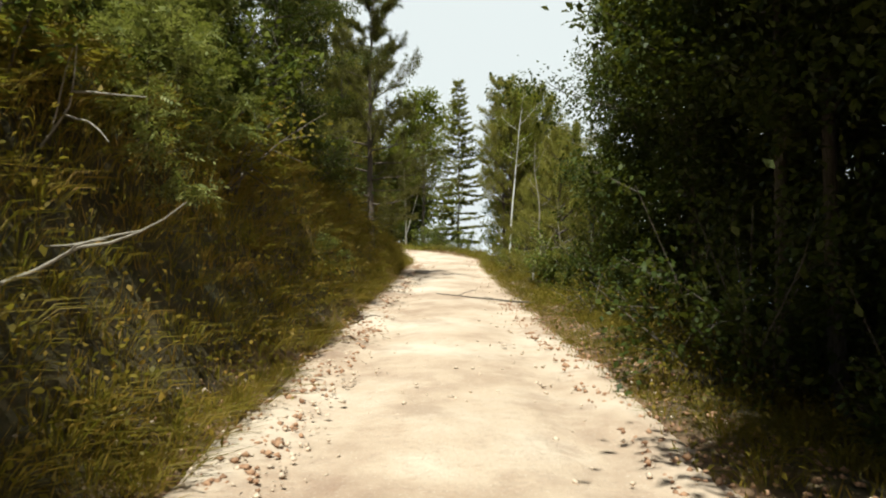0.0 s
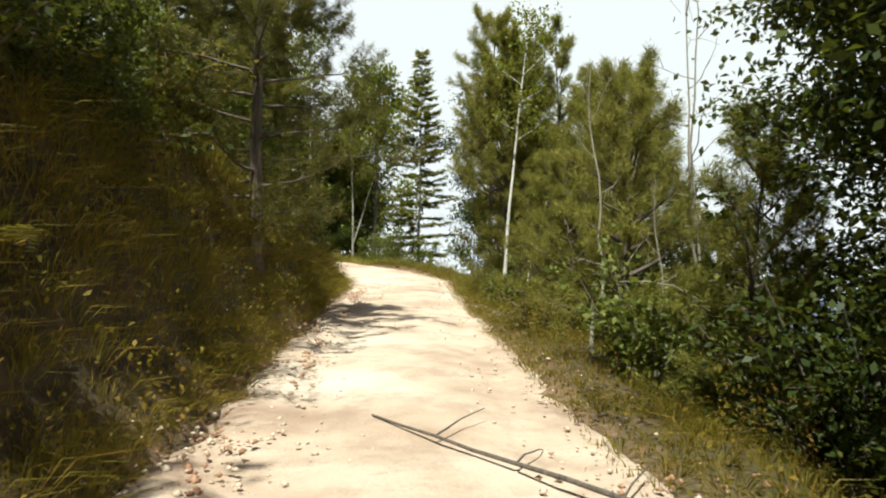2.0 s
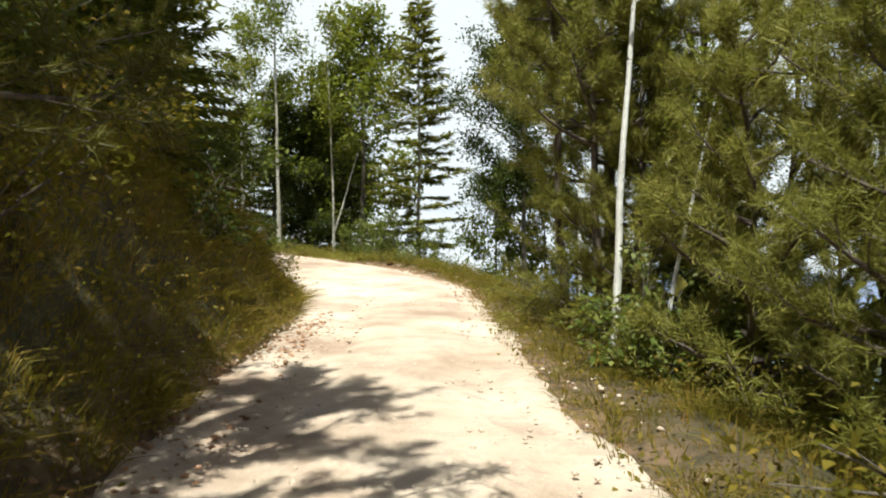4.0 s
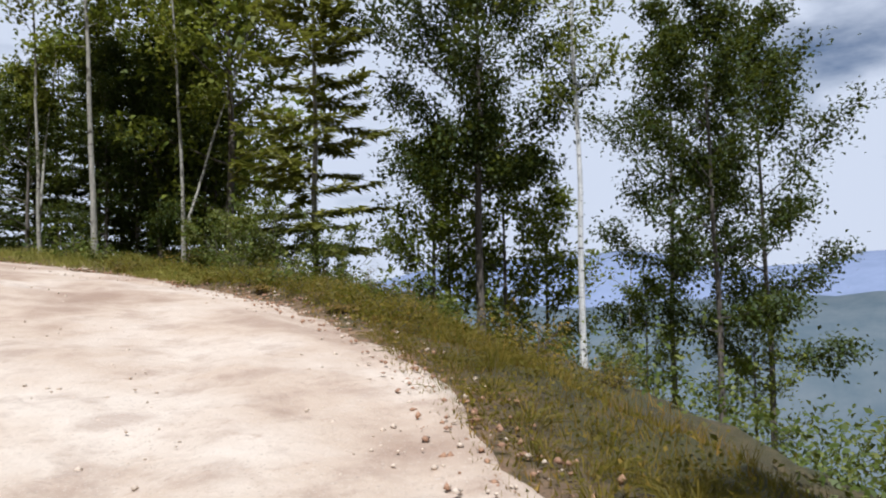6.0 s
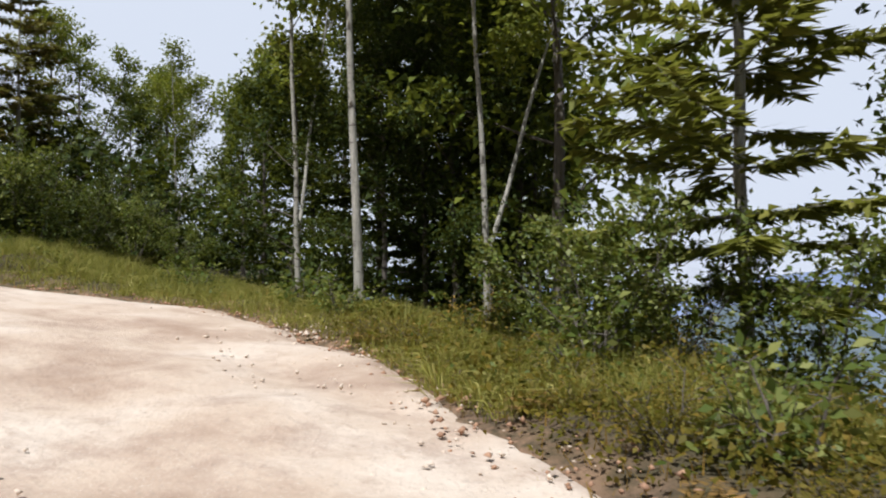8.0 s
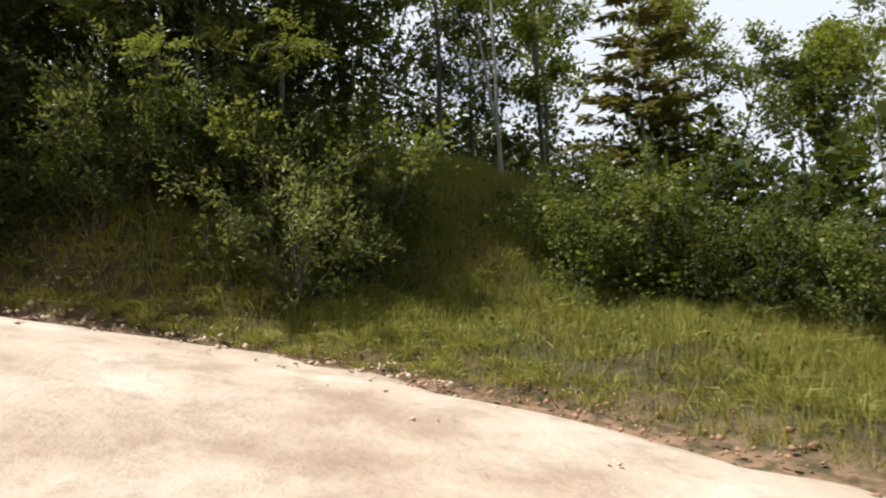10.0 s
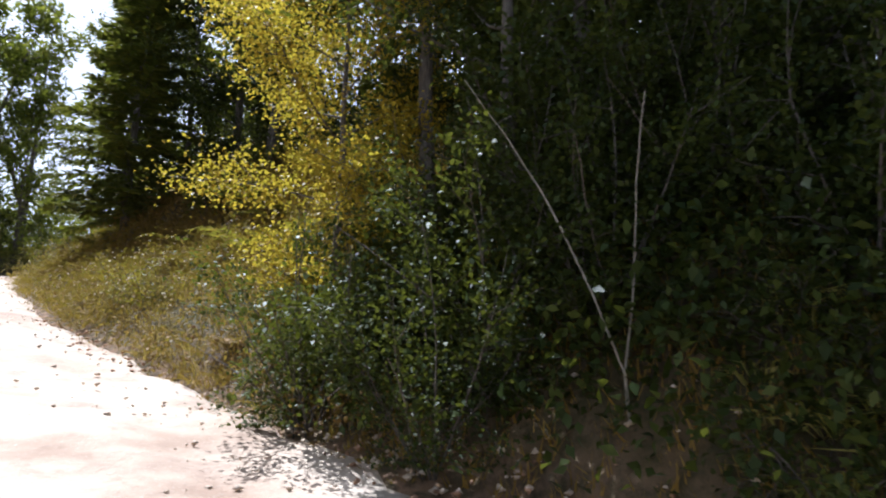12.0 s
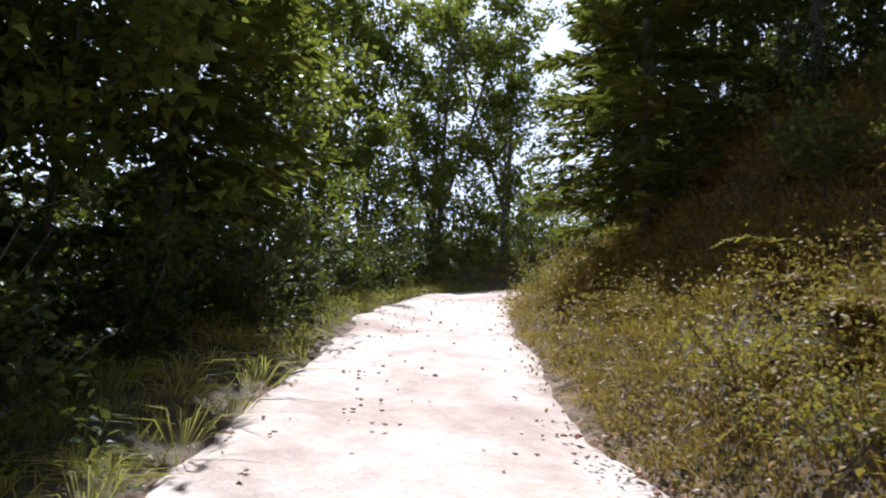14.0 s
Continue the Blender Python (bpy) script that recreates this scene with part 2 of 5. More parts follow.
def value_noise(x, y, seed=0):
    """Smooth noise in -1..1, one cell a unit."""
    xi, yi = np.floor(x).astype(np.int64), np.floor(y).astype(np.int64)
    fx, fy = x - xi, y - yi
    fx, fy = fx * fx * (3 - 2 * fx), fy * fy * (3 - 2 * fy)

    def corner(a, b):
        h = (a * 374761393 + b * 668265263 + seed * 974711) & 0x7FFFFFFF
        h = ((h ^ (h >> 13)) * 1274126177) & 0x7FFFFFFF
        return ((h ^ (h >> 16)) & 0xFFFF) / 32767.5 - 1
    return (corner(xi, yi) * (1 - fx) + corner(xi + 1, yi) * fx) * (1 - fy) + (corner(xi, yi + 1) * (1 - fx) + corner(xi + 1, yi + 1) * fx) * fy


def rough_noise(x, y, seed=0):
    return value_noise(x, y, seed) * 0.55 + value_noise(x * 2.1, y * 2.1, seed + 7) * 0.28 + value_noise(x * 4.3, y * 4.3, seed + 13) * 0.17


# ---- the lie of the land ----
# track: x, y, z of its middle, width to the left and to the right of it, in the way of travel
TRACK = [
    (0.1, -16, -1.25, 1.7, 1.7), (0.15, 0, 0.0, 1.75, 1.65), (0.15, 17, 1.32, 1.65, 1.45), (0.2, 27, 2.10, 1.72, 1.42),
    (0.4, 33, 2.55, 1.95, 1.40), (0.4, 38, 3.00, 3.0, 1.30), (-0.8, 42, 3.45, 3.3, 1.20), (-2.9, 44.8, 3.82, 3.2, 1.45),
    (-5.4, 46.3, 4.15, 3.1, 2.8), (-9.0, 47.0, 4.70, 3.0, 4.2), (-12.6, 46.0, 5.45, 2.8, 3.9), (-15.3, 43.9, 6.28, 2.6, 3.0),
    (-17.0, 41.2, 7.05, 2.3, 2.1), (-18.9, 37.6, 7.85, 2.0, 1.6), (-21.9, 32.0, 9.35, 1.75, 0.95), (-25.2, 26.5, 10.75, 1.75, 0.75),
    (-30.0, 21.8, 12.1, 1.6, 1.2), (-40, 20, 13.6, 1.6, 1.5)]
# heights of the hillside away from the track
HILL = [
    (-4.2, -10, 2.2), (-4.2, 5, 3.6), (-4.2, 15, 4.6), (-4.4, 25, 5.2), (-5.4, 35, 4.8), (-8, 2, 6.4), (-8, 15, 7.2),
    (-9, 27, 7.0), (-14, 10, 8.8), (-11, 39, 6.0), (-26, 2, 12.5), (-31, 34, 16.0), (-26.5, 43, 13.0), (-18.7, 44, 8.3), (-19.5, 47.5, 8.4), (-23, 51, 10.2),
    (-22, 58, 9.5), (-16, 49.6, 6.1), (-15, 53, 6.0), (-10, 53, 5.0), (-4, 52, 4.2), (-12, 64, 4.8), (1, 49, 3.4), (4.5, 43, 2.6),
    (4.3, 30, 1.7), (4.2, 10, 0.1), (4.2, -8, -1.4), (14, 18, -4.5), (14, 45, -2.0), (8, 64, -4.0), (-28, 76, 7.0),
    (-19.2, 53.8, 8.8), (-20.8, 56, 9.5), (-17.3, 51.8, 6.3), (-16.4, 54.6, 6.2), (-24, 21.5, 10.9), (-29, 16.5, 12.6), (-42, 8, 17.0), (-25.4, 36, 12.2), (-16, 30, 8.2)]


def spline(rows, step):
    rows = np.array(rows, dtype=float)
    pad = np.vstack([2 * rows[0] - rows[1], rows, 2 * rows[-1] - rows[-2]])
    out = []
    for k in range(1, len(pad) - 2):
        a, b, c, d = pad[k - 1], pad[k], pad[k + 1], pad[k + 2]
        n = max(2, int(np.linalg.norm(c[:2] - b[:2]) / step))
        for u in np.arange(n) / n:
            out.append(0.5 * (2 * b + (c - a) * u + (2 * a - 5 * b + 4 * c - d) * u ** 2 + (3 * b - a - 3 * c + d) * u ** 3))
    out.append(rows[-1])
    return np.array(out)


LINE = spline(TRACK, 0.35)
LINE_WAY = np.gradient(LINE[:, :2], axis=0)
LINE_WAY /= np.linalg.norm(LINE_WAY, axis=1)[:, None]
LINE_LEFT = np.stack([-LINE_WAY[:, 1], LINE_WAY[:, 0]], 1)
_h = np.array(HILL, dtype=float)
_r = np.linalg.norm(_h[:, None, :2] - _h[None, :, :2], axis=2)
_n = len(_h)
_A = np.zeros((_n + 3, _n + 3))
_A[:_n, :_n] = _r + 0.3 * np.eye(_n)
_A[:_n, _n], _A[:_n, _n + 1:], _A[_n, :_n], _A[_n + 1:, :_n] = 1, _h[:, :2], 1, _h[:, :2].T
HILL_W = np.linalg.solve(_A, np.concatenate([_h[:, 2], np.zeros(3)]))


def smoothstep(a, b, x):
    u = np.clip((x - a) / (b - a), 0, 1)
    return u * u * (3 - 2 * u)


def land(x, y):
    """Height of the ground, distance past the track's edge (negative on it), and the side (1: left)."""
    x, y = np.atleast_1d(np.asarray(x, float)), np.atleast_1d(np.asarray(y, float))
    z, past, side = np.empty_like(x), np.empty_like(x), np.empty_like(x)
    for i in range(0, len(x), 4000):
        s = slice(i, i + 4000)
        px = np.stack([x[s], y[s]], 1)
        cx, cy = np.clip(px[:, 0], -60, 40), np.clip(px[:, 1], -30, 95)
        d = np.sqrt((cx[:, None] - _h[None, :, 0]) ** 2 + (cy[:, None] - _h[None, :, 1]) ** 2)
        hill = d @ HILL_W[:_n] + HILL_W[_n] + cx * HILL_W[_n + 1] + cy * HILL_W[_n + 2]
        out = np.hypot(px[:, 0] - cx, px[:, 1] - cy)
        east = np.maximum(px[:, 0] - 40, 0) + np.maximum(px[:, 1] - 95, 0)
        hill = np.maximum(hill, -30) - np.minimum(east * 0.45, 90) + np.minimum(np.maximum(-60 - px[:, 0], 0) * 0.3, 60)
        hill = hill + rough_noise(px[:, 0] * 0.45, px[:, 1] * 0.45, 3) * 0.35 + rough_noise(px[:, 0] * 1.3, px[:, 1] * 1.3, 5) * 0.22
        dist = np.sqrt((px[:, 0:1] - LINE[None, :, 0]) ** 2 + (px[:, 1:2] - LINE[None, :, 1]) ** 2)
        j = np.argmin(dist, axis=1)
        off = ((px - LINE[j, :2]) * LINE_LEFT[j]).sum(1)
        wide = np.where(off > 0, LINE[j, 3], LINE[j, 4])
        q = dist[np.arange(len(j)), j] - wide
        gentle = np.where((off < 0) & (px[:, 0] < -14), smoothstep(43.5, 39.5, px[:, 1]), 0.0)
        w = smoothstep(-0.1, 1.6 + 2.6 * gentle, q) * (1 - 0.25 * gentle) + 0.25 * gentle * smoothstep(-0.1, 0.9, q)
        flat = LINE[j, 2] + 0.05 * rough_noise(px[:, 0] * 0.9, px[:, 1] * 0.9, 9)
        z[s], past[s], side[s] = flat * (1 - w) + hill * w, q, np.sign(off)
    return z, past, side


def height(x, y):
    return float(land([x], [y])[0][0])


# ground: one sheet, fine near the track and coarse towards the horizon
def spread(lo, hi, step, far):
    inner = np.arange(lo, hi + step / 2, step)
    grow, k = [], step
    while sum(grow) < far:
        k *= 1.16
        grow.append(k)
    g = np.cumsum(grow)
    return np.concatenate([lo - g[::-1], inner, hi + g])


gx, gy = spread(-30, 9, 0.36, 1500), spread(-6, 60, 0.36, 1500)
GX, GY = np.meshgrid(gx, gy, indexing="ij")
GZ, GPAST, GSIDE = land(GX.ravel(), GY.ravel())
GZ = GZ - 0.06 * (GPAST < 0.35) - 0.16 * smoothstep(0.1, 0.6, -GPAST)
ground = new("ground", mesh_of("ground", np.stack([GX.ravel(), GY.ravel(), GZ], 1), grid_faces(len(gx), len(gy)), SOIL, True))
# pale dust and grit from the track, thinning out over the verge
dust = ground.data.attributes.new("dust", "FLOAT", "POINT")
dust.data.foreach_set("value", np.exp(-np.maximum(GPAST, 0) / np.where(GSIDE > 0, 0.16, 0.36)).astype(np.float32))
tagged(ground, "wooded hillside of brown soil and leaf litter, painted dark as if shaded", "ground", kind="structure")

# road: a pale dirt surface with ragged edges that dips under the verge
cols = 17
rv = []
for k in range(len(LINE)):
    x, y, z, wl, wr = LINE[k]
    for c in range(cols):
        u = c / (cols - 1) * 2 - 1
        wide = wl if u > 0 else wr
        ragged = 1 + 0.17 * float(rough_noise(np.array([k * 0.30]), np.array([np.sign(u) * 3 + 40.0]), 21)[0]) + 0.10 * float(rough_noise(np.array([k * 1.1]), np.array([np.sign(u) * 3 + 60.0]), 22)[0])
        px, py = np.array([x, y]) + LINE_LEFT[k] * u * (wide + 0.25) * ragged
        rut = -0.06 * math.exp(-((abs(u * wide) - 0.85) / 0.28) ** 2)
        pz = z + 0.03 + rut + 0.05 * float(rough_noise(np.array([px * 1.4]), np.array([py * 1.4]), 31)[0])
        pz -= 0.16 * max(0.0, (abs(u) - 0.80) / 0.20) ** 1.5
        rv.append((px, py, pz))
road = new("road", mesh_of("road", rv, grid_faces(len(LINE), cols), ROAD, True))
tagged(road, "pale sandy dirt track with ruts and stones", "dirt road", kind="structure")

# distant ridges across the valley, their haze painted into the base colour
def ridge(name, distance, base, high, yaw0, yaw1, mat, seed, label):
    n = 90
    vs = []
    for k in range(n):
        a = radians(yaw0 + (yaw1 - yaw0) * k / (n - 1))
        top = base + high * (0.60 + 0.55 * float(rough_noise(np.array([k * 0.17]), np.array([0.5]), seed)[0]) + 0.035 * float(value_noise(np.array([k * 0.9]), np.array([3.3]), seed)[0]))
        for q, zz in ((0.55, -160.0), (0.8, base + (top - base) * 0.45), (1.0, top), (1.35, -160.0)):
            vs.append((-math.sin(a) * distance * q, 40 + math.cos(a) * distance * q, zz))
    ob = new(name, mesh_of(name, vs, grid_faces(n, 4)[:, ::-1], mat, True))
    return tagged(ob, label, "mountain", kind="structure")


ridge("backdrop", 1300, -40, 96, 95, -150, RIDGE_FAR, 4, "mountain ridge across the valley with blue haze painted in")
ridge("backdrop", 620, -70, 70, 80, -140, RIDGE_NEAR, 9, "dark wooded ridge beyond the valley with a painted haze tint")

# ---- plants ----
def unit(v):
    return v / np.maximum(np.linalg.norm(v, axis=-1, keepdims=True), 1e-9)


def tube(points, radii, sides):
    """A tapered, jointed stem: vertices and quads."""
    points, radii = np.asarray(points, float), np.asarray(radii, float)
    way = unit(np.gradient(points, axis=0))
    side = unit(np.cross(way, np.array([0.31, 0.94, 0.12])))
    up = np.cross(side, way)
    a = np.arange(sides) * 2 * math.pi / sides
    ring = np.cos(a)[None, :, None] * side[:, None, :] + np.sin(a)[None, :, None] * up[:, None, :]
    v = (points[:, None, :] + ring * radii[:, None, None]).reshape(-1, 3)
    n = len(points)
    f = [(i * sides + j, i * sides + (j + 1) % sides, (i + 1) * sides + (j + 1) % sides, (i + 1) * sides + j)
         for i in range(n - 1) for j in range(sides)]
    return v, np.array(f)


def joined(pieces):
    vs, fs, k = [], [], 0
    for v, f in pieces:
        vs.append(v)
        fs.append(f + k)
        k += len(v)
    return np.concatenate(vs), np.concatenate(fs)


def blades(at, way, up, length, width, fold=0.25, belly=0.45):
    """Leaves as folded lozenges: stalk, two sides, tip."""
    at, way = np.asarray(at, float), unit(np.asarray(way, float))
    side = unit(np.cross(way, up))
    up = np.cross(side, way)
    length, width = np.broadcast_to(length, len(at))[:, None], np.broadcast_to(width, len(at))[:, None]
    mid = at + way * length * belly
    v = np.stack([at, mid + side * width / 2 + up * width * fold, at + way * length, mid - side * width / 2 + up * width * fold], 1)
    return v.reshape(-1, 3), np.arange(len(at) * 4).reshape(-1, 4)


def needles(at, way, up, length, width):
    """Leaves and needles too small or far to show more than a pointed triangle."""
    at, way = np.asarray(at, float), unit(np.asarray(way, float))
    side = unit(np.cross(way, up))
    length, width = np.broadcast_to(length, len(at))[:, None], np.broadcast_to(width, len(at))[:, None]
    heel = at + way * length * 0.14
    v = np.stack([heel - side * width * 0.55, at + way * length, heel + side * width * 0.55], 1)
    return v.reshape(-1, 3), np.arange(len(at) * 3).reshape(-1, 3)


def curve(start, way, length, rise, n, rng, wobble=0.06):
    """A limb that leaves in one direction and bends up (rise > 0) or droops."""
    p, d, out = np.array(start, float), unit(np.array(way, float)), []
    for k in range(n):
        out.append(p.copy())
        d = unit(d + np.array([0, 0, rise / n]) + rng.normal(0, wobble, 3))
        p = p + d * length / (n - 1)
    return np.array(out)


def along(line, t):
    k = np.clip(np.asarray(t) * (len(line) - 1), 0, len(line) - 1.001)
    i = k.astype(int)
    return line[i] + (line[i + 1] - line[i]) * (k - i)[..., None]


def broad_tree(rng, h=11.0, r=0.13, base=0.3, wide=3.0, limbs=13, count=7500, size=0.12, lean=0.0, forks=0, pinnate=False, droop=0.0, clump=0.20):
    """Trunk, limbs and leaves of a broadleaved tree."""
    n = 12
    u = np.linspace(0, 1, n)
    sway = np.cumsum(rng.normal(0, 0.018 * h / 10, (n, 2)), axis=0)
    trunk = np.stack([sway[:, 0] + lean * h * u ** 1.4, sway[:, 1], h * 0.96 * u - 0.25], 1)
    radii = r * (1 - 0.88 * u) + 0.35 * r * np.exp(-u * 22)
    stem = [tube(trunk, radii, 9)]
    if forks:
        fork = curve(along(trunk, np.array(0.10 + 0.05 * forks)), (0.35, 0.2, 1), h * 0.75, 0.3, 8, rng, 0.03)
        stem.append(tube(fork, np.linspace(r * 0.7, r * 0.1, 8), 7))
    limb_pieces, tips = [], []
    for k in range(limbs):
        s = base + (0.97 - base) * (k + rng.uniform(0.1, 0.9)) / limbs
        a = k * 2.4 + rng.uniform(-0.5, 0.5)
        q = (s - base) / (1 - base)
        reach = wide * (0.55 + 1.0 * q) if q < 0.4 else wide * (0.95 - 0.75 * (q - 0.4) / 0.6)
        reach *= rng.uniform(0.7, 1.2)
        tilt = 0.25 + 0.9 * q + rng.uniform(-0.15, 0.2) - droop
        host = fork if forks and k % 2 and s > 0.3 else trunk
        line = curve(along(host, np.array(s)), (math.cos(a), math.sin(a), tilt), reach, 0.45 - droop * 1.5, 7, rng, 0.09)
        pieces = [tube(line, np.linspace(max(0.012, r * 0.34 * (1 - 0.6 * s)), 0.006, 7), 5)]
        for j in range(7):
            t0 = 0.25 + 0.75 * (j + rng.uniform(0, 1)) / 7
            d = unit(line[-1] - line[0]) + rng.normal(0, 0.55, 3) * np.array([1, 1, 0.7])
            twig = curve(along(line, np.array(min(t0, 0.999))), d, reach * rng.uniform(0.22, 0.42), 0.1 - droop, 3, rng, 0.12)
            pieces.append(tube(twig, np.linspace(0.008, 0.003, 3), 3))
            tips.append(twig)
        limb_pieces.append(joined(pieces))
    tips.append(trunk[-4:])
    per = max(8, count // len(tips))
    at, way = [], []
    for line in tips:
        t = rng.uniform(0, 0.999, per) ** 0.8
        c = along(line, t)
        at.append(c + rng.normal(0, clump, (per, 3)) * np.array([1.1, 1.1, 0.75]))
        way.append(unit(line[-1] - line[0])[None] * 0.6 + rng.normal(0, 0.7, (per, 3)) + np.array([0, 0, -0.35]))
    at, way = np.concatenate(at), unit(np.concatenate(way))
    up = np.array([0, 0, 1.0]) + rng.normal(0, 0.45, (len(at), 3))
    if pinnate:
        keep = rng.permutation(len(at))[:len(at) // 9]
        at, way, up = at[keep], way[keep], up[keep]
        side = unit(np.cross(way, up))
        ats, ways = [], []
        for j in range(9):
            s = 0 if j == 8 else (1 if j % 2 else -1)
            ats.append(at + way * (0.06 + 0.045 * (j // 2)) * size / 0.085)
            ways.append(way * (1.0 if s == 0 else 0.45) + side * s)
        at, way, up = np.concatenate(ats), np.concatenate(ways), np.concatenate([up] * 9)
    length = size * rng.uniform(0.65, 1.35, len(at))
    crown = (needles if size > 0.14 and not pinnate else blades)(at, way, up, length, length * (0.36 if pinnate else 0.62))
    return joined(stem), limb_pieces, crown


def spruce_tree(rng, h=10.0, r=0.12, base=0.08, wide=2.2, step=0.42, droop=0.35, gaps=0.05, twig=0.34, lean=0.0):
    n = 10
    u = np.linspace(0, 1, n)
    trunk = np.stack([lean * h * u + rng.normal(0, 0.02, n), rng.normal(0, 0.02, n), h * u - 0.25], 1)
    stem = tube(trunk, r * (1 - 0.94 * u) + 0.004, 8)
    limbs, at, way, ups = [], [], [], []
    z = base * h
    while z < h * 0.985:
        q = (z / h - base) / (1 - base)
        reach = wide * (1 - q) ** 0.85 * (0.72 + 0.28 * min(1, q * 6)) + 0.12
        whorl = []
        for k in range(6):
            if rng.uniform() < gaps:
                continue
            a = k * 1.047 + z * 2.1 + rng.uniform(-0.35, 0.35)
            L = reach * rng.uniform(0.7, 1.12)
            d = np.array([math.cos(a), math.sin(a), 0.5 * q - 0.10 + rng.uniform(-0.1, 0.1)])
            line = curve(along(trunk, np.array(min(z / h, 0.999))), d, L, -droop * (1 - q) + 0.25, 6, rng, 0.05)
            whorl.append(tube(line, np.linspace(0.008 + 0.012 * (1 - q), 0.004, 6), 3))
            m = max(5, int(L / 0.075))
            t = np.linspace(0.15, 0.99, m)
            c = along(line, t)
            out = unit(line[-1] - line[0])
            side = unit(np.cross(out, [0, 0, 1]))
            for s in (-1, 1, -1, 1, -1):
                w = out * rng.uniform(0.4, 0.9, (m, 1)) + side * s * rng.uniform(0.5, 1.1, (m, 1)) + np.array([0, 0, 1]) * rng.uniform(-0.55, 0.12, (m, 1))
                at.append(c + rng.normal(0, 0.025, (m, 3)) + side * s * rng.uniform(0, 0.16 * min(1, L), (m, 1)) * (1.1 - t[:, None]))
                way.append(w)
                ups.append(np.array([0, 0, 1.0]) + rng.normal(0, 0.35, (m, 3)))
        if whorl:
            limbs.append(joined(whorl))
        z += step * rng.uniform(0.75, 1.25) * (1.1 - 0.5 * q)
    at, way, ups = np.concatenate(at), np.concatenate(way), np.concatenate(ups)
    length = twig * rng.uniform(0.6, 1.25, len(at))
    return stem, limbs, needles(at, way, ups, length, length * 0.32)


def pine_tree(rng, h=11.0, r=0.16, base=0.25, wide=2.6, limbs=26, lean=0.0, tuft=0.19, per=7, droop=0.0, twigs=8):
    n = 12
    u = np.linspace(0, 1, n)
    sway = np.cumsum(rng.normal(0, 0.03, (n, 2)), axis=0)
    trunk = np.stack([sway[:, 0] + lean * h * u, sway[:, 1], h * 0.97 * u - 0.25], 1)
    stem = tube(trunk, r * (1 - 0.88 * u) + 0.3 * r * np.exp(-u * 20), 10)
    pieces_out, at, way = [], [], []
    for k in range(limbs):
        s = base + (0.98 - base) * (k + rng.uniform()) / limbs
        q = (s - base) / (1 - base)
        a = k * 2.4 + rng.uniform(-0.4, 0.4)
        reach = wide * (1.05 - 0.75 * q) * rng.uniform(0.65, 1.15)
        line = curve(along(trunk, np.array(s)), (math.cos(a), math.sin(a), 0.05 - droop + 0.8 * q), reach, 0.5 - droop, 7, rng, 0.08)
        pieces = [tube(line, np.linspace(0.016 + 0.03 * (1 - q), 0.007, 7), 4)]
        for j in range(twigs):
            t0 = 0.22 + 0.78 * (j + rng.uniform()) / twigs
            d = unit(line[-1] - line[0]) + rng.normal(0, 0.5, 3) + np.array([0, 0, 0.25])
            tw = curve(along(line, np.array(min(t0, 0.999))), d, reach * rng.uniform(0.16, 0.32) + 0.12, 0.35, 4, rng, 0.1)
            pieces.append(tube(tw, np.linspace(0.007, 0.004, 4), 3))
            for t in (0.3, 0.55, 0.78, 0.97):
                c = along(tw, np.array(t))
                w = unit(tw[-1] - tw[0])[None] * 0.55 + unit(rng.normal(0, 1, (per, 3)))
                at.append(np.repeat(c[None], per, 0) + rng.normal(0, 0.03, (per, 3)))
                way.append(w)
        pieces_out.append(joined(pieces))
    at, way = np.concatenate(at), np.concatenate(way)
    length = tuft * rng.uniform(0.6, 1.2, len(at))
    return stem, pieces_out, needles(at, way, rng.normal(0, 1, (len(at), 3)), length, length * 0.062)


def shrub(rng, h=1.8, wide=1.2, stems=9, count=2600, size=0.085, pinnate=False):
    """A bush of several stems: stems and leaves."""
    wood, tips = [], []
    for k in range(stems):
        a = k * 2.4 + rng.uniform(-0.4, 0.4)
        lean = rng.uniform(0.2, 1.0) * wide / h
        line = curve((rng.normal(0, 0.08), rng.normal(0, 0.08), -0.1), (math.cos(a) * lean, math.sin(a) * lean, 1), h * rng.uniform(0.7, 1.15), -0.3, 7, rng, 0.08)
        wood.append(tube(line, np.linspace(0.014, 0.004, 7), 4))
        for j in range(6):
            d = unit(rng.normal(0, 1, 3) + np.array([math.cos(a), math.sin(a), 0.5]))
            tw = curve(along(line, np.array(0.2 + 0.79 * rng.uniform())), d, 0.34 * wide * rng.uniform(0.6, 1.3), -0.1, 3, rng, 0.1)
            wood.append(tube(tw, np.linspace(0.006, 0.003, 3), 3))
            tips.append(tw)
    per = max(4, count // len(tips))
    at = np.concatenate([along(t, rng.uniform(0, 0.999, per)) for t in tips]) + rng.normal(0, 0.085, (per * len(tips), 3))
    at[:, 2] = np.maximum(at[:, 2], 0.04)
    way = rng.normal(0, 0.8, (len(at), 3)) + unit(at * np.array([1, 1, 0.3])) + np.array([0, 0, -0.15])
    length = size * rng.uniform(0.6, 1.4, len(at))
    up = np.array([0, 0, 1.0]) + rng.normal(0, 0.5, (len(at), 3))
    return joined(wood), (needles if size > 0.1 else blades)(at, way, up, length, length * (0.34 if pinnate else 0.60))


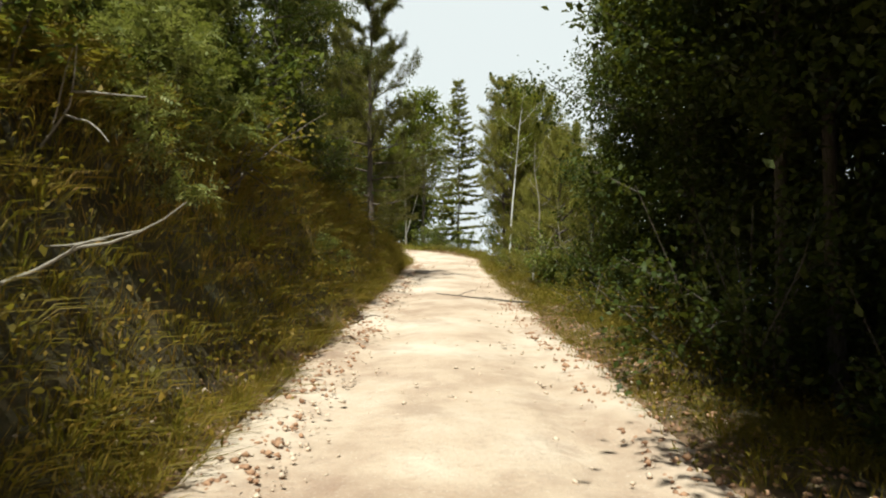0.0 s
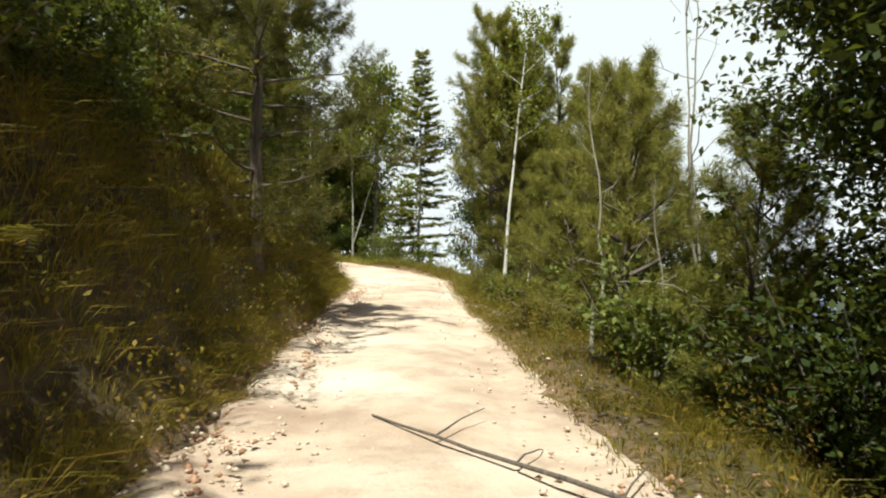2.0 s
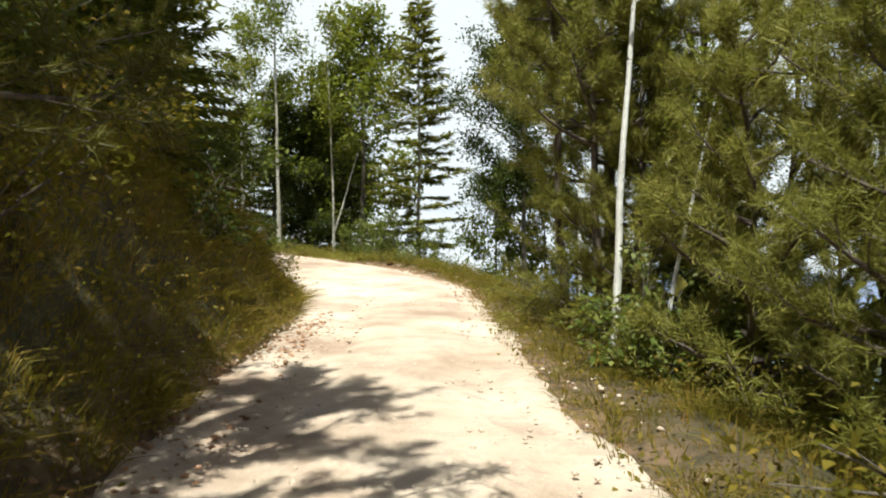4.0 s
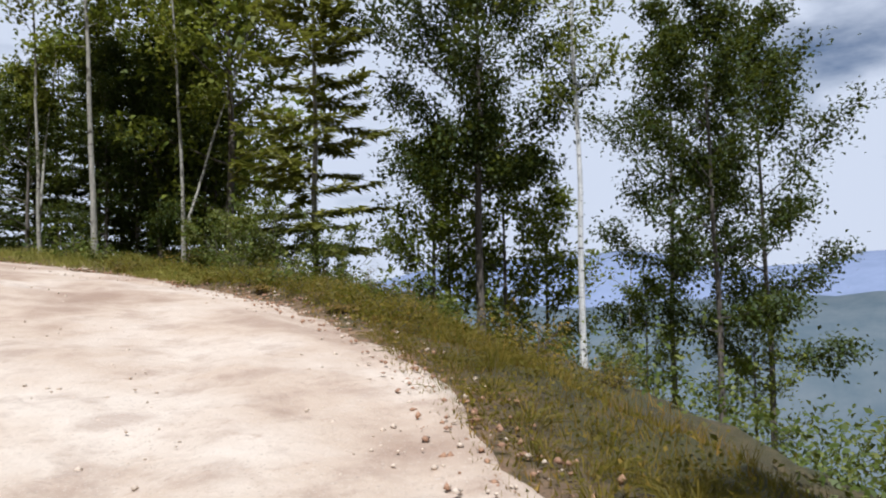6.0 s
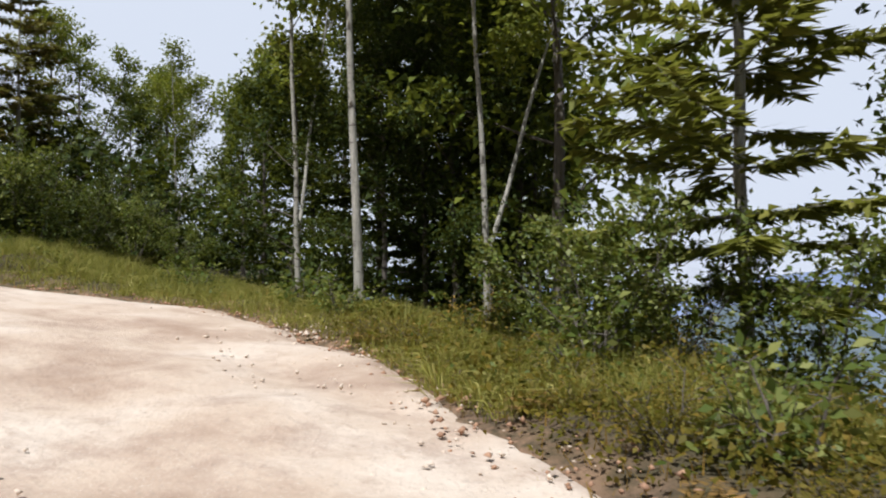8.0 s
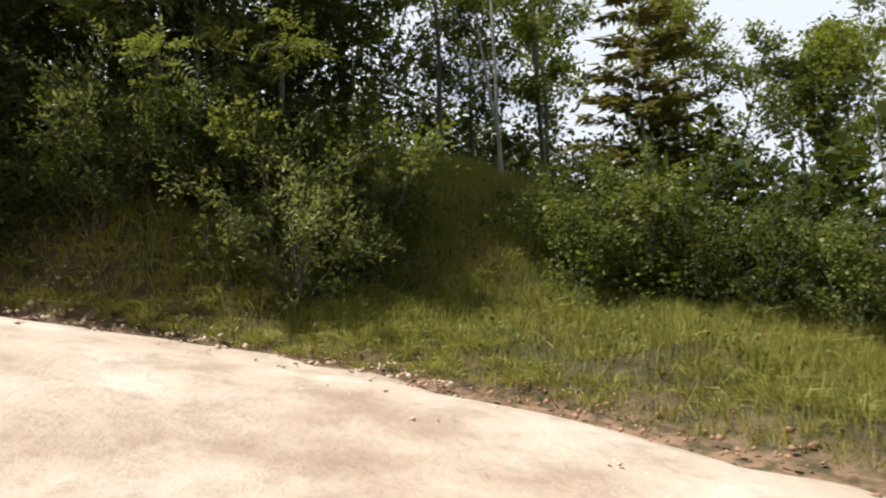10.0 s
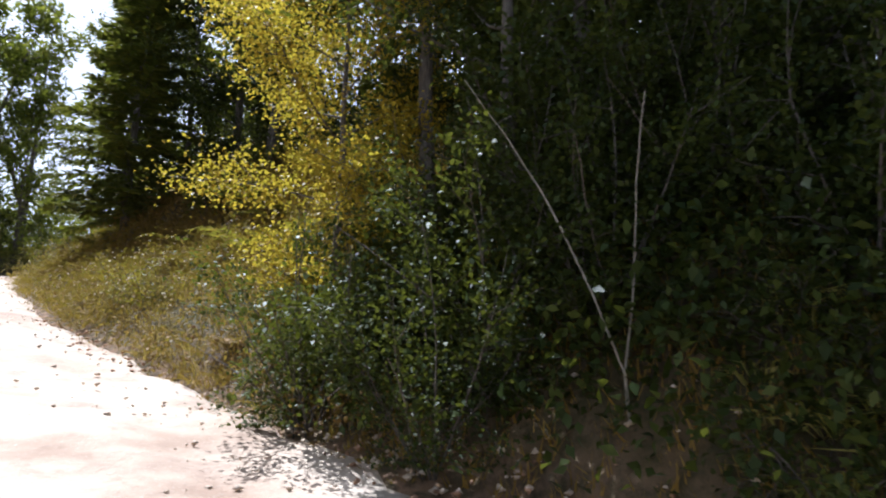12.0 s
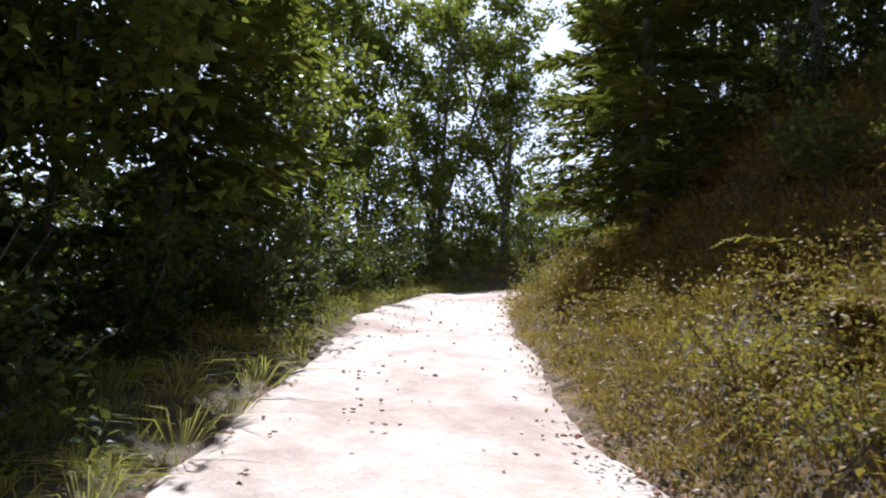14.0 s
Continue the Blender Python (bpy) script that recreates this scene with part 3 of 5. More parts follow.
def fern_clump(rng, h=0.8, fronds=10, pairs=15):
    """Bracken: arching fronds with pairs of leaflets that shorten towards the tip."""
    wood, at, way, up, length = [], [], [], [], []
    for k in range(fronds):
        a = k * 2.4 + rng.uniform(-0.5, 0.5)
        long = h * rng.uniform(0.8, 1.5)
        line = curve((rng.normal(0, 0.12), rng.normal(0, 0.12), -0.05), (math.cos(a) * 0.8, math.sin(a) * 0.8, 1), long, -1.7, 6, rng, 0.06)
        wood.append(tube(line, np.linspace(0.006, 0.002, 6), 3))
        t = np.linspace(0.18, 0.98, pairs)
        c = along(line, t)
        out = unit(np.gradient(c, axis=0))
        side = unit(np.cross(out, [0, 0, 1]))
        for s in (-1, 1):
            at.append(c)
            way.append(side * s + out * 0.45 + rng.normal(0, 0.14, (pairs, 3)) + np.array([0, 0, -0.12]))
            up.append(np.array([0, 0, 1.0]) + rng.normal(0, 0.25, (pairs, 3)))
            length.append(0.30 * long * (1.05 - t) ** 0.8 * rng.uniform(0.8, 1.15, pairs) + 0.02)
    length = np.concatenate(length)
    return joined(wood), needles(np.concatenate(at), np.concatenate(way), np.concatenate(up), length, length * 0.34)


def bare_tree(rng, h=7.0, r=0.05, limbs=8, lean=0.0):
    n = 11
    u = np.linspace(0, 1, n)
    sway = np.cumsum(rng.normal(0, 0.05, (n, 2)), axis=0)
    trunk = np.stack([sway[:, 0] + lean * h * u, sway[:, 1], h * u - 0.2], 1)
    out = []
    for k in range(limbs):
        a = k * 2.4 + rng.uniform(-0.5, 0.5)
        s = 0.25 + 0.72 * (k + 0.5) / limbs
        line = curve(along(trunk, np.array(s)), (math.cos(a), math.sin(a), rng.uniform(0.1, 0.9)), h * 0.2 * rng.uniform(0.5, 1.2), 0.3, 6, rng, 0.16)
        out.append(joined([tube(line, np.linspace(r * 0.35, 0.004, 6), 4),
                           tube(curve(line[3], rng.normal(0, 1, 3) + np.array([0, 0, 0.6]), h * 0.08, 0.2, 4, rng, 0.2), np.linspace(r * 0.2, 0.003, 4), 3)]))
    return tube(trunk, r * (1 - 0.85 * u) + 0.003, 7), out, None


KINDS = {
    "maple_a": ("broadleaf_tree", broad_tree, dict(h=11, r=0.13, base=0.22, wide=3.3, limbs=18, count=5928, size=0.209, clump=0.26), "maple", "maple", "tall broadleaved tree with green summer leaves", "tree"),
    "maple_b": ("broadleaf_tree", broad_tree, dict(h=13, r=0.15, base=0.30, wide=3.2, limbs=16, count=4300, size=0.25, forks=1, clump=0.28), "maple", "maple", "tall forked broadleaved tree in full leaf", "tree"),
    "maple_c": ("broadleaf_tree", broad_tree, dict(h=8, r=0.08, base=0.08, wide=2.6, limbs=16, count=5200, size=0.175, clump=0.2), "maple", "maple", "young broadleaved tree leafy almost to the ground", "tree"),
    "beech_a": ("broadleaf_tree", broad_tree, dict(h=12, r=0.15, base=0.2, wide=3.6, limbs=18, count=4800, size=0.25, clump=0.28), "maple", "beech", "dark broadleaved tree with a dense crown", "tree"),
    "beech_b": ("broadleaf_tree", broad_tree, dict(h=9, r=0.10, base=0.04, wide=2.8, limbs=18, count=5800, size=0.175, droop=0.12, clump=0.22), "maple", "beech", "dark broadleaved tree with drooping branches near the ground", "tree"),
    "beech_n": ("broadleaf_tree", broad_tree, dict(h=9, r=0.09, base=0.04, wide=2.8, limbs=22, count=15500, size=0.084, droop=0.12, clump=0.20), "maple", "beech", "dark broadleaved tree with fine leaves down to the ground", "tree"),
    "beech_t": ("broadleaf_tree", broad_tree, dict(h=13.5, r=0.13, base=0.34, wide=3.7, limbs=26, count=38000, size=0.125, clump=0.26), "maple", "beech", "tall dark tree with a dense rounded crown", "tree"),
    "tall_a": ("broadleaf_tree", broad_tree, dict(h=13, r=0.08, base=0.45, wide=2.1, limbs=14, count=5200, size=0.139, lean=0.02, clump=0.24), "pale", "maple", "slender pale-trunked tree with leaves high up", "tree"),
    "tall_b": ("broadleaf_tree", broad_tree, dict(h=11, r=0.06, base=0.42, wide=1.7, limbs=12, count=4400, size=0.135, forks=1, lean=-0.03, clump=0.22), "pale", "birch", "slender forked tree with pale bark", "tree"),
    "birch_a": ("birch_tree", broad_tree, dict(h=14, r=0.085, base=0.45, wide=2.0, limbs=14, count=3276, size=0.121, lean=0.005), "birch", "birch", "tall birch with a straight white trunk", "birch"),
    "birch_b": ("birch_tree", broad_tree, dict(h=8, r=0.05, base=0.55, wide=1.2, limbs=10, count=1404, size=0.099, lean=0.05), "birch", "birch", "thin leaning birch with white bark", "birch"),
    "yellow": ("broadleaf_tree", broad_tree, dict(h=6.5, r=0.06, base=0.04, wide=2.0, limbs=24, count=34000, size=0.056, droop=0.16, clump=0.19), "maple", "yellow", "young tree leafy to the ground, sunlit yellow painted into its leaves", "tree"),
    "ash": ("ash_sapling", broad_tree, dict(h=5.5, r=0.05, base=0.2, wide=2.4, limbs=14, count=7020, size=0.143, pinnate=True, droop=0.25, clump=0.15), "maple", "shrub", "young ash with feathery compound leaves", "tree"),
    "ash_p": ("ash_sapling", broad_tree, dict(h=5.5, r=0.045, base=0.12, wide=2.6, limbs=16, count=6400, size=0.155, pinnate=True, droop=0.25, clump=0.14), "stalk", "pale", "young ash with sunlight painted pale into its compound leaves", "tree"),
    "spruce_a": ("spruce_tree", spruce_tree, dict(h=11, r=0.13, wide=2.5), "spruce", "spruce", "dense green spruce with drooping branches", "spruce"),
    "spruce_b": ("spruce_tree", spruce_tree, dict(h=7, r=0.08, wide=1.9, base=0.03, step=0.27, twig=0.24), "spruce", "spruce", "young spruce branching down to the ground", "spruce"),
    "spruce_c": ("spruce_tree", spruce_tree, dict(h=12.5, r=0.085, wide=2.3, base=0.12, step=0.46, gaps=0.3, droop=0.12), "pale", "pine", "thin open spruce with its trunk showing", "spruce"),
    "rusty": ("spruce_tree", spruce_tree, dict(h=9, r=0.07, wide=1.8, base=0.1, step=0.45, gaps=0.3, droop=0.2), "pale", "russet", "sparse dying spruce with browning needles", "spruce"),
    "pine_a": ("pine_tree", pine_tree, dict(h=11, r=0.15, base=0.10, wide=3.6, limbs=46, tuft=0.18, droop=0.18, per=52, twigs=14), "pine", "pine_shade", "large pine with a furrowed grey-brown trunk", "pine"),
    "pine_b": ("pine_tree", pine_tree, dict(h=10, r=0.09, base=0.06, wide=2.6, limbs=36, tuft=0.19, per=42), "pine", "pine", "bushy pine with grey-green needles", "pine"),
    "pine_c": ("pine_tree", pine_tree, dict(h=4.2, r=0.04, base=0.04, wide=1.4, limbs=28, tuft=0.13, per=38), "pine", "pine", "small pine with branches to the ground", "pine"),
    "pine_d": ("pine_tree", pine_tree, dict(h=8.5, r=0.075, base=0.34, wide=1.9, limbs=30, tuft=0.18, per=40), "pine", "pine", "slim pine with a bare lower trunk", "pine"),
    "pole": ("broadleaf_tree", broad_tree, dict(h=14, r=0.10, base=0.24, wide=3.1, limbs=18, count=16000, size=0.125, lean=0.015, clump=0.24), "maple", "beech", "tall dark tree with a slim bare trunk", "tree"),
    "bare": ("dead_tree", bare_tree, dict(h=7, r=0.030), "dead", None, "dead bare tree with bleached broken twigs", "dead tree"),
    "bare_b": ("dead_tree", bare_tree, dict(h=4.5, r=0.022, limbs=6, lean=0.08), "dead", None, "thin dead sapling with pale bark", "dead tree"),
    "shrub_a": ("shrub", shrub, dict(h=1.5, wide=1.2, stems=9, count=1900, size=0.090), "maple", "shrub", "leafy green roadside shrub", "shrub"),
    "shrub_b": ("shrub", shrub, dict(h=2.5, wide=1.8, stems=12, count=3400, size=0.098), "maple", "shrub", "large leafy shrub on the bank", "shrub"),
    "shrub_c": ("shrub", shrub, dict(h=0.8, wide=0.9, stems=7, count=1200, size=0.050), "maple", "bracken", "low yellowing shrub among the grass", "shrub"),
    "shrub_d": ("shrub", shrub, dict(h=2.2, wide=1.7, stems=9, count=2100, size=0.088), "maple", "beech", "leafy shrub with shade painted into its dark leaves", "shrub"),
    "fern": ("fern", fern_clump, dict(h=0.7), "stalk", "bracken", "yellow-brown bracken on the bank", "fern"),
    "shrub_e": ("shrub", shrub, dict(h=0.7, wide=0.9, stems=7, count=850, size=0.060), "maple", "beech", "low dark shrub at the foot of the bank", "shrub"),
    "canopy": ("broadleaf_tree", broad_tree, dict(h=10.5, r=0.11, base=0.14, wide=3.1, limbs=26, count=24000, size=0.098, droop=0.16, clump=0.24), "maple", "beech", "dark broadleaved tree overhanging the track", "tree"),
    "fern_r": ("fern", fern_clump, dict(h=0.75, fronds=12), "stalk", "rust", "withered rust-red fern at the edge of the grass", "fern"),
    "shrub_f": ("shrub", shrub, dict(h=2.2, wide=1.7, stems=11, count=5000, size=0.060), "maple", "beech", "small-leaved shrub on the bank, shade painted into its dark leaves", "shrub"),
    "shrub_g": ("shrub", shrub, dict(h=2.3, wide=1.5, stems=12, count=3600, size=0.092, pinnate=True), "maple", "pale", "shrub on the bank with sunlight painted pale into its leaves", "shrub"),
    "weed": ("weed", shrub, dict(h=0.6, wide=0.35, stems=5, count=249, size=0.094), "maple", "shrub", "leafy weed among the grass", "weed"),
}
BUILT = {}


def plant(kind, x, y, scale=1.0, turn=None, label="", group="", sink=0.0, lean=(0, 0)):
    """One plant of a kind, rooted in the ground; repeats share the meshes of the first."""
    name, maker, values, bark, leaf, text, category = KINDS[kind]
    if turn is None:
        turn = (x * 77.7 + y * 31.3) % 360
    m = pose(x, y, height(x, y) - sink, lean[0], lean[1], turn)
    if kind in BUILT:
        first, size = BUILT[kind]
        ob = copy_thing(first, m @ Matrix.Scale(scale / size, 4))
        return tagged(ob, label or text, category, group)
    rng = np.random.default_rng(sum(ord(c) * (i + 3) for i, c in enumerate(kind)))
    made = maker(rng, **values)
    ob = thing(name, label or text, category, group)
    if len(made) == 2:
        (wv, wf), (lv, lf) = made
        part("stem_clump", mesh_of("stem_clump", wv, wf, BARK[bark], True), ob)
        part("foliage", mesh_of("foliage", lv, lf, LEAF[leaf]), ob)
    else:
        (tv, tf), limbs, crown = made
        part("trunk", mesh_of("trunk", tv, tf, BARK[bark], True), ob)
        for lv, lf in limbs:
            part("limb", mesh_of("limb", lv, lf, BARK[bark], True), ob)
        if crown is not None:
            part("crown", mesh_of("crown", *crown, LEAF[leaf]), ob)
    ob.matrix_basis = m @ Matrix.Scale(scale, 4)
    BUILT[kind] = (ob, scale)
    return ob


def thicket(name, label, leaf, box, allow, clumps, low, high, size, seed, per=42, loose=0.62):
    """Close undergrowth and far foliage: one sheet of leafy clumps over a stretch of hillside."""
    rng = np.random.default_rng(seed)
    x, y = rng.uniform(box[0], box[1], clumps * 4), rng.uniform(box[2], box[3], clumps * 4)
    z, past, side = land(x, y)
    ok = allow(x, y, past, side)
    x, y, z = x[ok][:clumps], y[ok][:clumps], z[ok][:clumps]
    n = len(x)
    top = low + (high - low) * (0.55 + 0.45 * rough_noise(x * 0.22, y * 0.22, seed + 3))
    c = np.stack([x, y, z + rng.uniform(0.0, 1.0, n) * top], 1)
    at = (c[:, None, :] + rng.normal(0, loose, (n, per, 3)) * np.array([1.2, 1.2, 0.6])).reshape(-1, 3)
    at[:, 2] = np.maximum(at[:, 2], np.repeat(z, per) - 0.3)
    way = rng.normal(0, 0.8, (len(at), 3)) + np.array([0, 0, -0.3])
    length = size * rng.uniform(0.6, 1.4, len(at))
    v, f = (needles if size > 0.14 else blades)(at, way, np.array([0, 0, 1.0]) + rng.normal(0, 0.5, (len(at), 3)), length, length * 0.6)
    return tagged(new(name, mesh_of(name, v, f, LEAF[leaf])), label, "undergrowth", kind="stuff")

# ---- the wood beside the lower track ----
def row(kind, group, places):
    for x, y, s in places:
        plant(kind, x, y, s, group=group)


def belt(kind, group, count, box, allow, low, high, seed, apart=0.8):
    """Plants of one kind scattered over a stretch of ground, none closer together than apart."""
    rng = np.random.default_rng(seed)
    x, y = rng.uniform(box[0], box[1], count * 12), rng.uniform(box[2], box[3], count * 12)
    _, past, side = land(x, y)
    ok = allow(x, y, past, side)
    kept = []
    for a, b in zip(x[ok], y[ok]):
        if len(kept) < count and all((a - c) ** 2 + (b - d) ** 2 > apart * apart for c, d in kept):
            kept.append((a, b))
            plant(kind, a, b, rng.uniform(low, high), group=group, lean=(rng.uniform(-6, 6), rng.uniform(-6, 6)))


row("beech_a", "trees on the bank", [(-9.6, 1.5, 1.0), (-6.4, 8.0, 0.95), (-8.5, -3, 1.1), (-10.5, 7, 1.1), (-9.5, 13, 1.0)])
row("maple_c", "trees on the bank", [(-8.0, 4.6, 0.85), (-6.2, 8.4, 0.85), (-7.6, 14.0, 1.0), (-9, 20, 1.0)])
row("beech_b", "trees on the bank", [(-8.2, 2.4, 0.9), (-6.6, 10.8, 0.9), (-8.0, 18.4, 0.9)])
# tall trees added out of view to shade the leaves overhanging the bank
row("beech_t", "trees on the bank", [(-7.4, 7.8, 0.9), (-8.0, 4.4, 1.0)])
row("canopy", "trees on the bank", [(-4.3, 9.6, 0.62), (-4.3, 12.2, 0.62), (-3.5, 14.4, 0.55), (-3.5, 17.4, 0.5)])
row("canopy", "trees above the valley", [(-3.8, 55.4, 0.85), (-5.6, 55.6, 0.8)])
# the first tree is out of view, added to dapple the track with shadow
row("canopy", "trees below the track", [(3.9, 1.0, 0.95), (5.1, 16.2, 0.78), (4.7, 13.6, 0.9), (6.6, 14.6, 0.9)])
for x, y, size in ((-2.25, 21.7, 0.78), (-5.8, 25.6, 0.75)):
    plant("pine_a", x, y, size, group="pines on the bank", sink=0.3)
row("pine_b", "pines on the bank", [(-4.6, 22.8, 0.68), (-3.6, 24.6, 0.62), (-4.6, 27.2, 0.8), (-7.4, 21, 0.85), (-3.4, 27.6, 0.6)])
row("spruce_b", "young spruces on the bank", [(-3.7, 30.2, 0.95), (-4.6, 32.8, 1.2), (-6.5, 30, 1.3), (-5.6, 35.4, 1.2)])
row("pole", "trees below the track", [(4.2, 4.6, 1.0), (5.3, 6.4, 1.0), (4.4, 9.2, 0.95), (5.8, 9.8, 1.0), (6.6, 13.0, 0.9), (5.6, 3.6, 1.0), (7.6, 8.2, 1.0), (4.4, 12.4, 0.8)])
# unseen trees, added to shade the near track and the roadside trees
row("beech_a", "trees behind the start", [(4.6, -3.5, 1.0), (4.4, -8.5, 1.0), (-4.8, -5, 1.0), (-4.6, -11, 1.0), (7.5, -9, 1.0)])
# those near and behind the start are out of view, added to shade the verge
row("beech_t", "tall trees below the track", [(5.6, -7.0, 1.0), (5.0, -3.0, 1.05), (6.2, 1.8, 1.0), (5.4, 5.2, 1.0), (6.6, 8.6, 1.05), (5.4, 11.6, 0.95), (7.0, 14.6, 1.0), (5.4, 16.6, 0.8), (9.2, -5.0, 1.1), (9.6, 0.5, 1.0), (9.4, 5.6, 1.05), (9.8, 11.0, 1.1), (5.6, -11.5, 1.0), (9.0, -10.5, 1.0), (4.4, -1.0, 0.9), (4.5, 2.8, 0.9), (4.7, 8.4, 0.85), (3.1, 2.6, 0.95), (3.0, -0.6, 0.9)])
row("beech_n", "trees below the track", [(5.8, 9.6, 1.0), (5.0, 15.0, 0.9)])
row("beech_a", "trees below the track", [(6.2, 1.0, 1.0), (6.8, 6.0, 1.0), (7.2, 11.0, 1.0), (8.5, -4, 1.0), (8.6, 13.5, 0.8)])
row("maple_b", "trees below the track", [(9.5, 9, 1.0)])
row("pine_b", "pines below the track", [(4.1, 28.6, 0.82), (3.3, 30.0, 0.75), (6.8, 30.2, 0.5), (4.7, 26.2, 0.6), (3.2, 28.6, 0.5), (6.8, 25.4, 0.42), (8.4, 28.0, 0.5)])
row("pine_d", "slim pines beside the track", [(2.75, 30.4, 1.0), (2.9, 29.0, 0.9), (3.6, 31.4, 1.0)])
row("pine_c", "small pines below the track", [(3.4, 20.6, 1.1), (4.1, 22.4, 1.3), (3.3, 23.8, 0.9), (4.4, 25.0, 1.5), (3.4, 26.2, 1.0), (4.6, 27.4, 1.5), (3.5, 29.3, 1.2), (4.8, 19.0, 0.9), (3.7, 17.6, 0.9), (5.4, 16.8, 0.7), (6.0, 23.4, 0.9)])
row("spruce_b", "young spruces below the track", [(5.4, 23.6, 0.6), (4.4, 28.8, 0.6), (6.2, 27.0, 0.6)])
plant("birch_b", 2.55, 27.6, 1.0, 0, group="thin birches below the track", lean=(0, 2))
plant("birch_b", 2.95, 27.4, 0.62, 0, group="thin birches below the track", lean=(0, 11))
row("bare", "dead trees below the track", [(4.2, 20.0, 0.9), (4.9, 21.6, 1.0)])
row("bare_b", "dead trees below the track", [(2.75, 19.6, 0.9), (3.1, 18.4, 0.6), (3.6, 23.0, 1.0)])
bank = lambda x, y, p, s: (p > 0.55) & (p < 4.6) & (s > 0) & (x > -7)
belt("fern", "bracken on the bank", 70, (-7.5, 0, 2.0, 37), bank, 0.45, 0.8, 31, 0.6)
belt("shrub_c", "shrubs on the bank", 26, (-7, 0, 5, 36), bank, 0.8, 1.5, 32, 0.9)
belt("shrub_e", "low shrubs on the bank", 26, (-7, 0, 3, 30), bank, 0.7, 1.4, 43, 0.8)
belt("shrub_a", "shrubs on the bank", 24, (-7, 0, 3, 36), lambda x, y, p, s: (p > 1.2) & (p < 4.0) & (s > 0) & (x > -7), 0.7, 1.2, 33, 1.4)
belt("shrub_d", "shrubs on the bank", 8, (-8, 0, 2, 34), lambda x, y, p, s: (p > 2.4) & (p < 6.0) & (s > 0) & (x > -8), 0.7, 1.0, 34, 1.9)
row("shrub_d", "shrubs on the bank", [(-2.7, 23.6, 0.5), (-2.8, 25.4, 0.5), (-2.7, 16.2, 0.55)])
low_side = lambda x, y, p, s: (p > 0.6) & (p < 3.2) & (s < 0)
belt("shrub_c", "shrubs below the track", 16, (1, 7, 6, 30), low_side, 0.7, 1.3, 35, 0.9)
belt("shrub_a", "shrubs below the track", 11, (1, 8, 14, 30), lambda x, y, p, s: (p > 1.0) & (p < 5) & (s < 0), 0.7, 1.2, 36, 1.3)
belt("shrub_d", "shrubs below the track", 14, (1, 8, -1, 16), lambda x, y, p, s: (p > 0.9) & (p < 4) & (s < 0), 0.6, 1.0, 37, 1.5)

# ---- outside of the hairpin, above the valley ----
plant("birch_a", 6.95, 45.75, 1.0, group="trees above the valley")
row("beech_t", "trees above the valley", [(5.5, 49.4, 1.05)])
row("maple_a", "trees above the valley", [(-1.5, 54.6, 1.3), (-2.6, 56.8, 1.1), (-4.6, 58.2, 0.9)])
row("spruce_c", "trees above the valley", [(1.1, 49.6, 1.05)])
row("tall_a", "trees above the valley", [(-5.2, 53.2, 1.25)])
row("tall_b", "trees above the valley", [(-7.3, 54.8, 1.2), (-2.75, 53.2, 1.2)])
row("pole", "dark slender trees above the valley", [(12.0, 50.8, 1.05), (11.1, 46.8, 0.95), (14.6, 49.6, 1.1)])
row("bare", "dead trees above the valley", [(10.4, 50.2, 0.9)])
row("maple_b", "trees above the valley", [(-9, 62, 0.75), (-13, 64, 0.7), (-6.5, 62, 0.95)])
row("spruce_a", "trees above the valley", [(-3.4, 57.4, 1.05), (-6.2, 57.2, 0.9), (-3.0, 60.0, 1.1), (-16, 67, 0.6), (-8.8, 59.0, 0.75)])
row("beech_b", "trees above the valley", [(-4.6, 55.6, 0.85), (-10.4, 59.2, 0.75), (-2.2, 56.6, 0.95), (-8.4, 57.0, 0.85)])
row("maple_c", "trees above the valley", [(8.6, 52.6, 1.0), (6.8, 51.4, 1.05), (4.6, 51.2, 0.9), (10.2, 49.0, 0.6), (13.6, 49.0, 0.7), (5.6, 54.0, 1.1)])
row("shrub_b", "shrubs at the edge", [(0.2, 48.6, 0.85), (1.4, 48.0, 0.8), (7.2, 48.4, 0.6), (-0.8, 50.4, 0.9), (-0.6, 47.9, 0.7)])
row("shrub_a", "shrubs at the edge", [(-1.4, 50.0, 0.9), (2.0, 46.3, 0.45), (3.4, 44.9, 0.35), (4.6, 43.6, 0.32), (5.6, 44.6, 0.45), (6.2, 42.6, 0.4), (3.9, 45.9, 0.4)])
belt("shrub_c", "shrubs at the edge", 12, (-8, 8, 40, 54), lambda x, y, p, s: (p > 0.6) & (p < 5) & (s < 0) & (x > -3), 0.6, 1.1, 38, 0.9)

belt("shrub_c", "low shrubs along the outer edge", 26, (-5, 4.5, 39, 49), lambda x, y, p, s: (p > 0.45) & (p < 1.8) & (s < 0), 0.3, 0.55, 46, 0.5)
belt("fern_r", "withered ferns along the outer edge", 12, (-5, 4, 39, 49), lambda x, y, p, s: (p > 0.3) & (p < 1.0) & (s < 0), 0.35, 0.55, 47, 0.6)

# ---- the bank at the head of the hairpin ----
row("tall_b", "trees on the bank of the bend", [(-20.7, 55.9, 1.0), (-26, 55, 1.0), (-14.2, 60.5, 0.7)])
row("rusty", "trees on the bank of the bend", [(-18.8, 58.8, 1.0)])
row("maple_b", "trees on the bank of the bend", [(-25.5, 61, 0.8), (-21, 64, 0.6), (-27, 50, 1.0), (-31, 56, 1.1), (-29, 64, 0.9), (-18, 65, 0.6)])
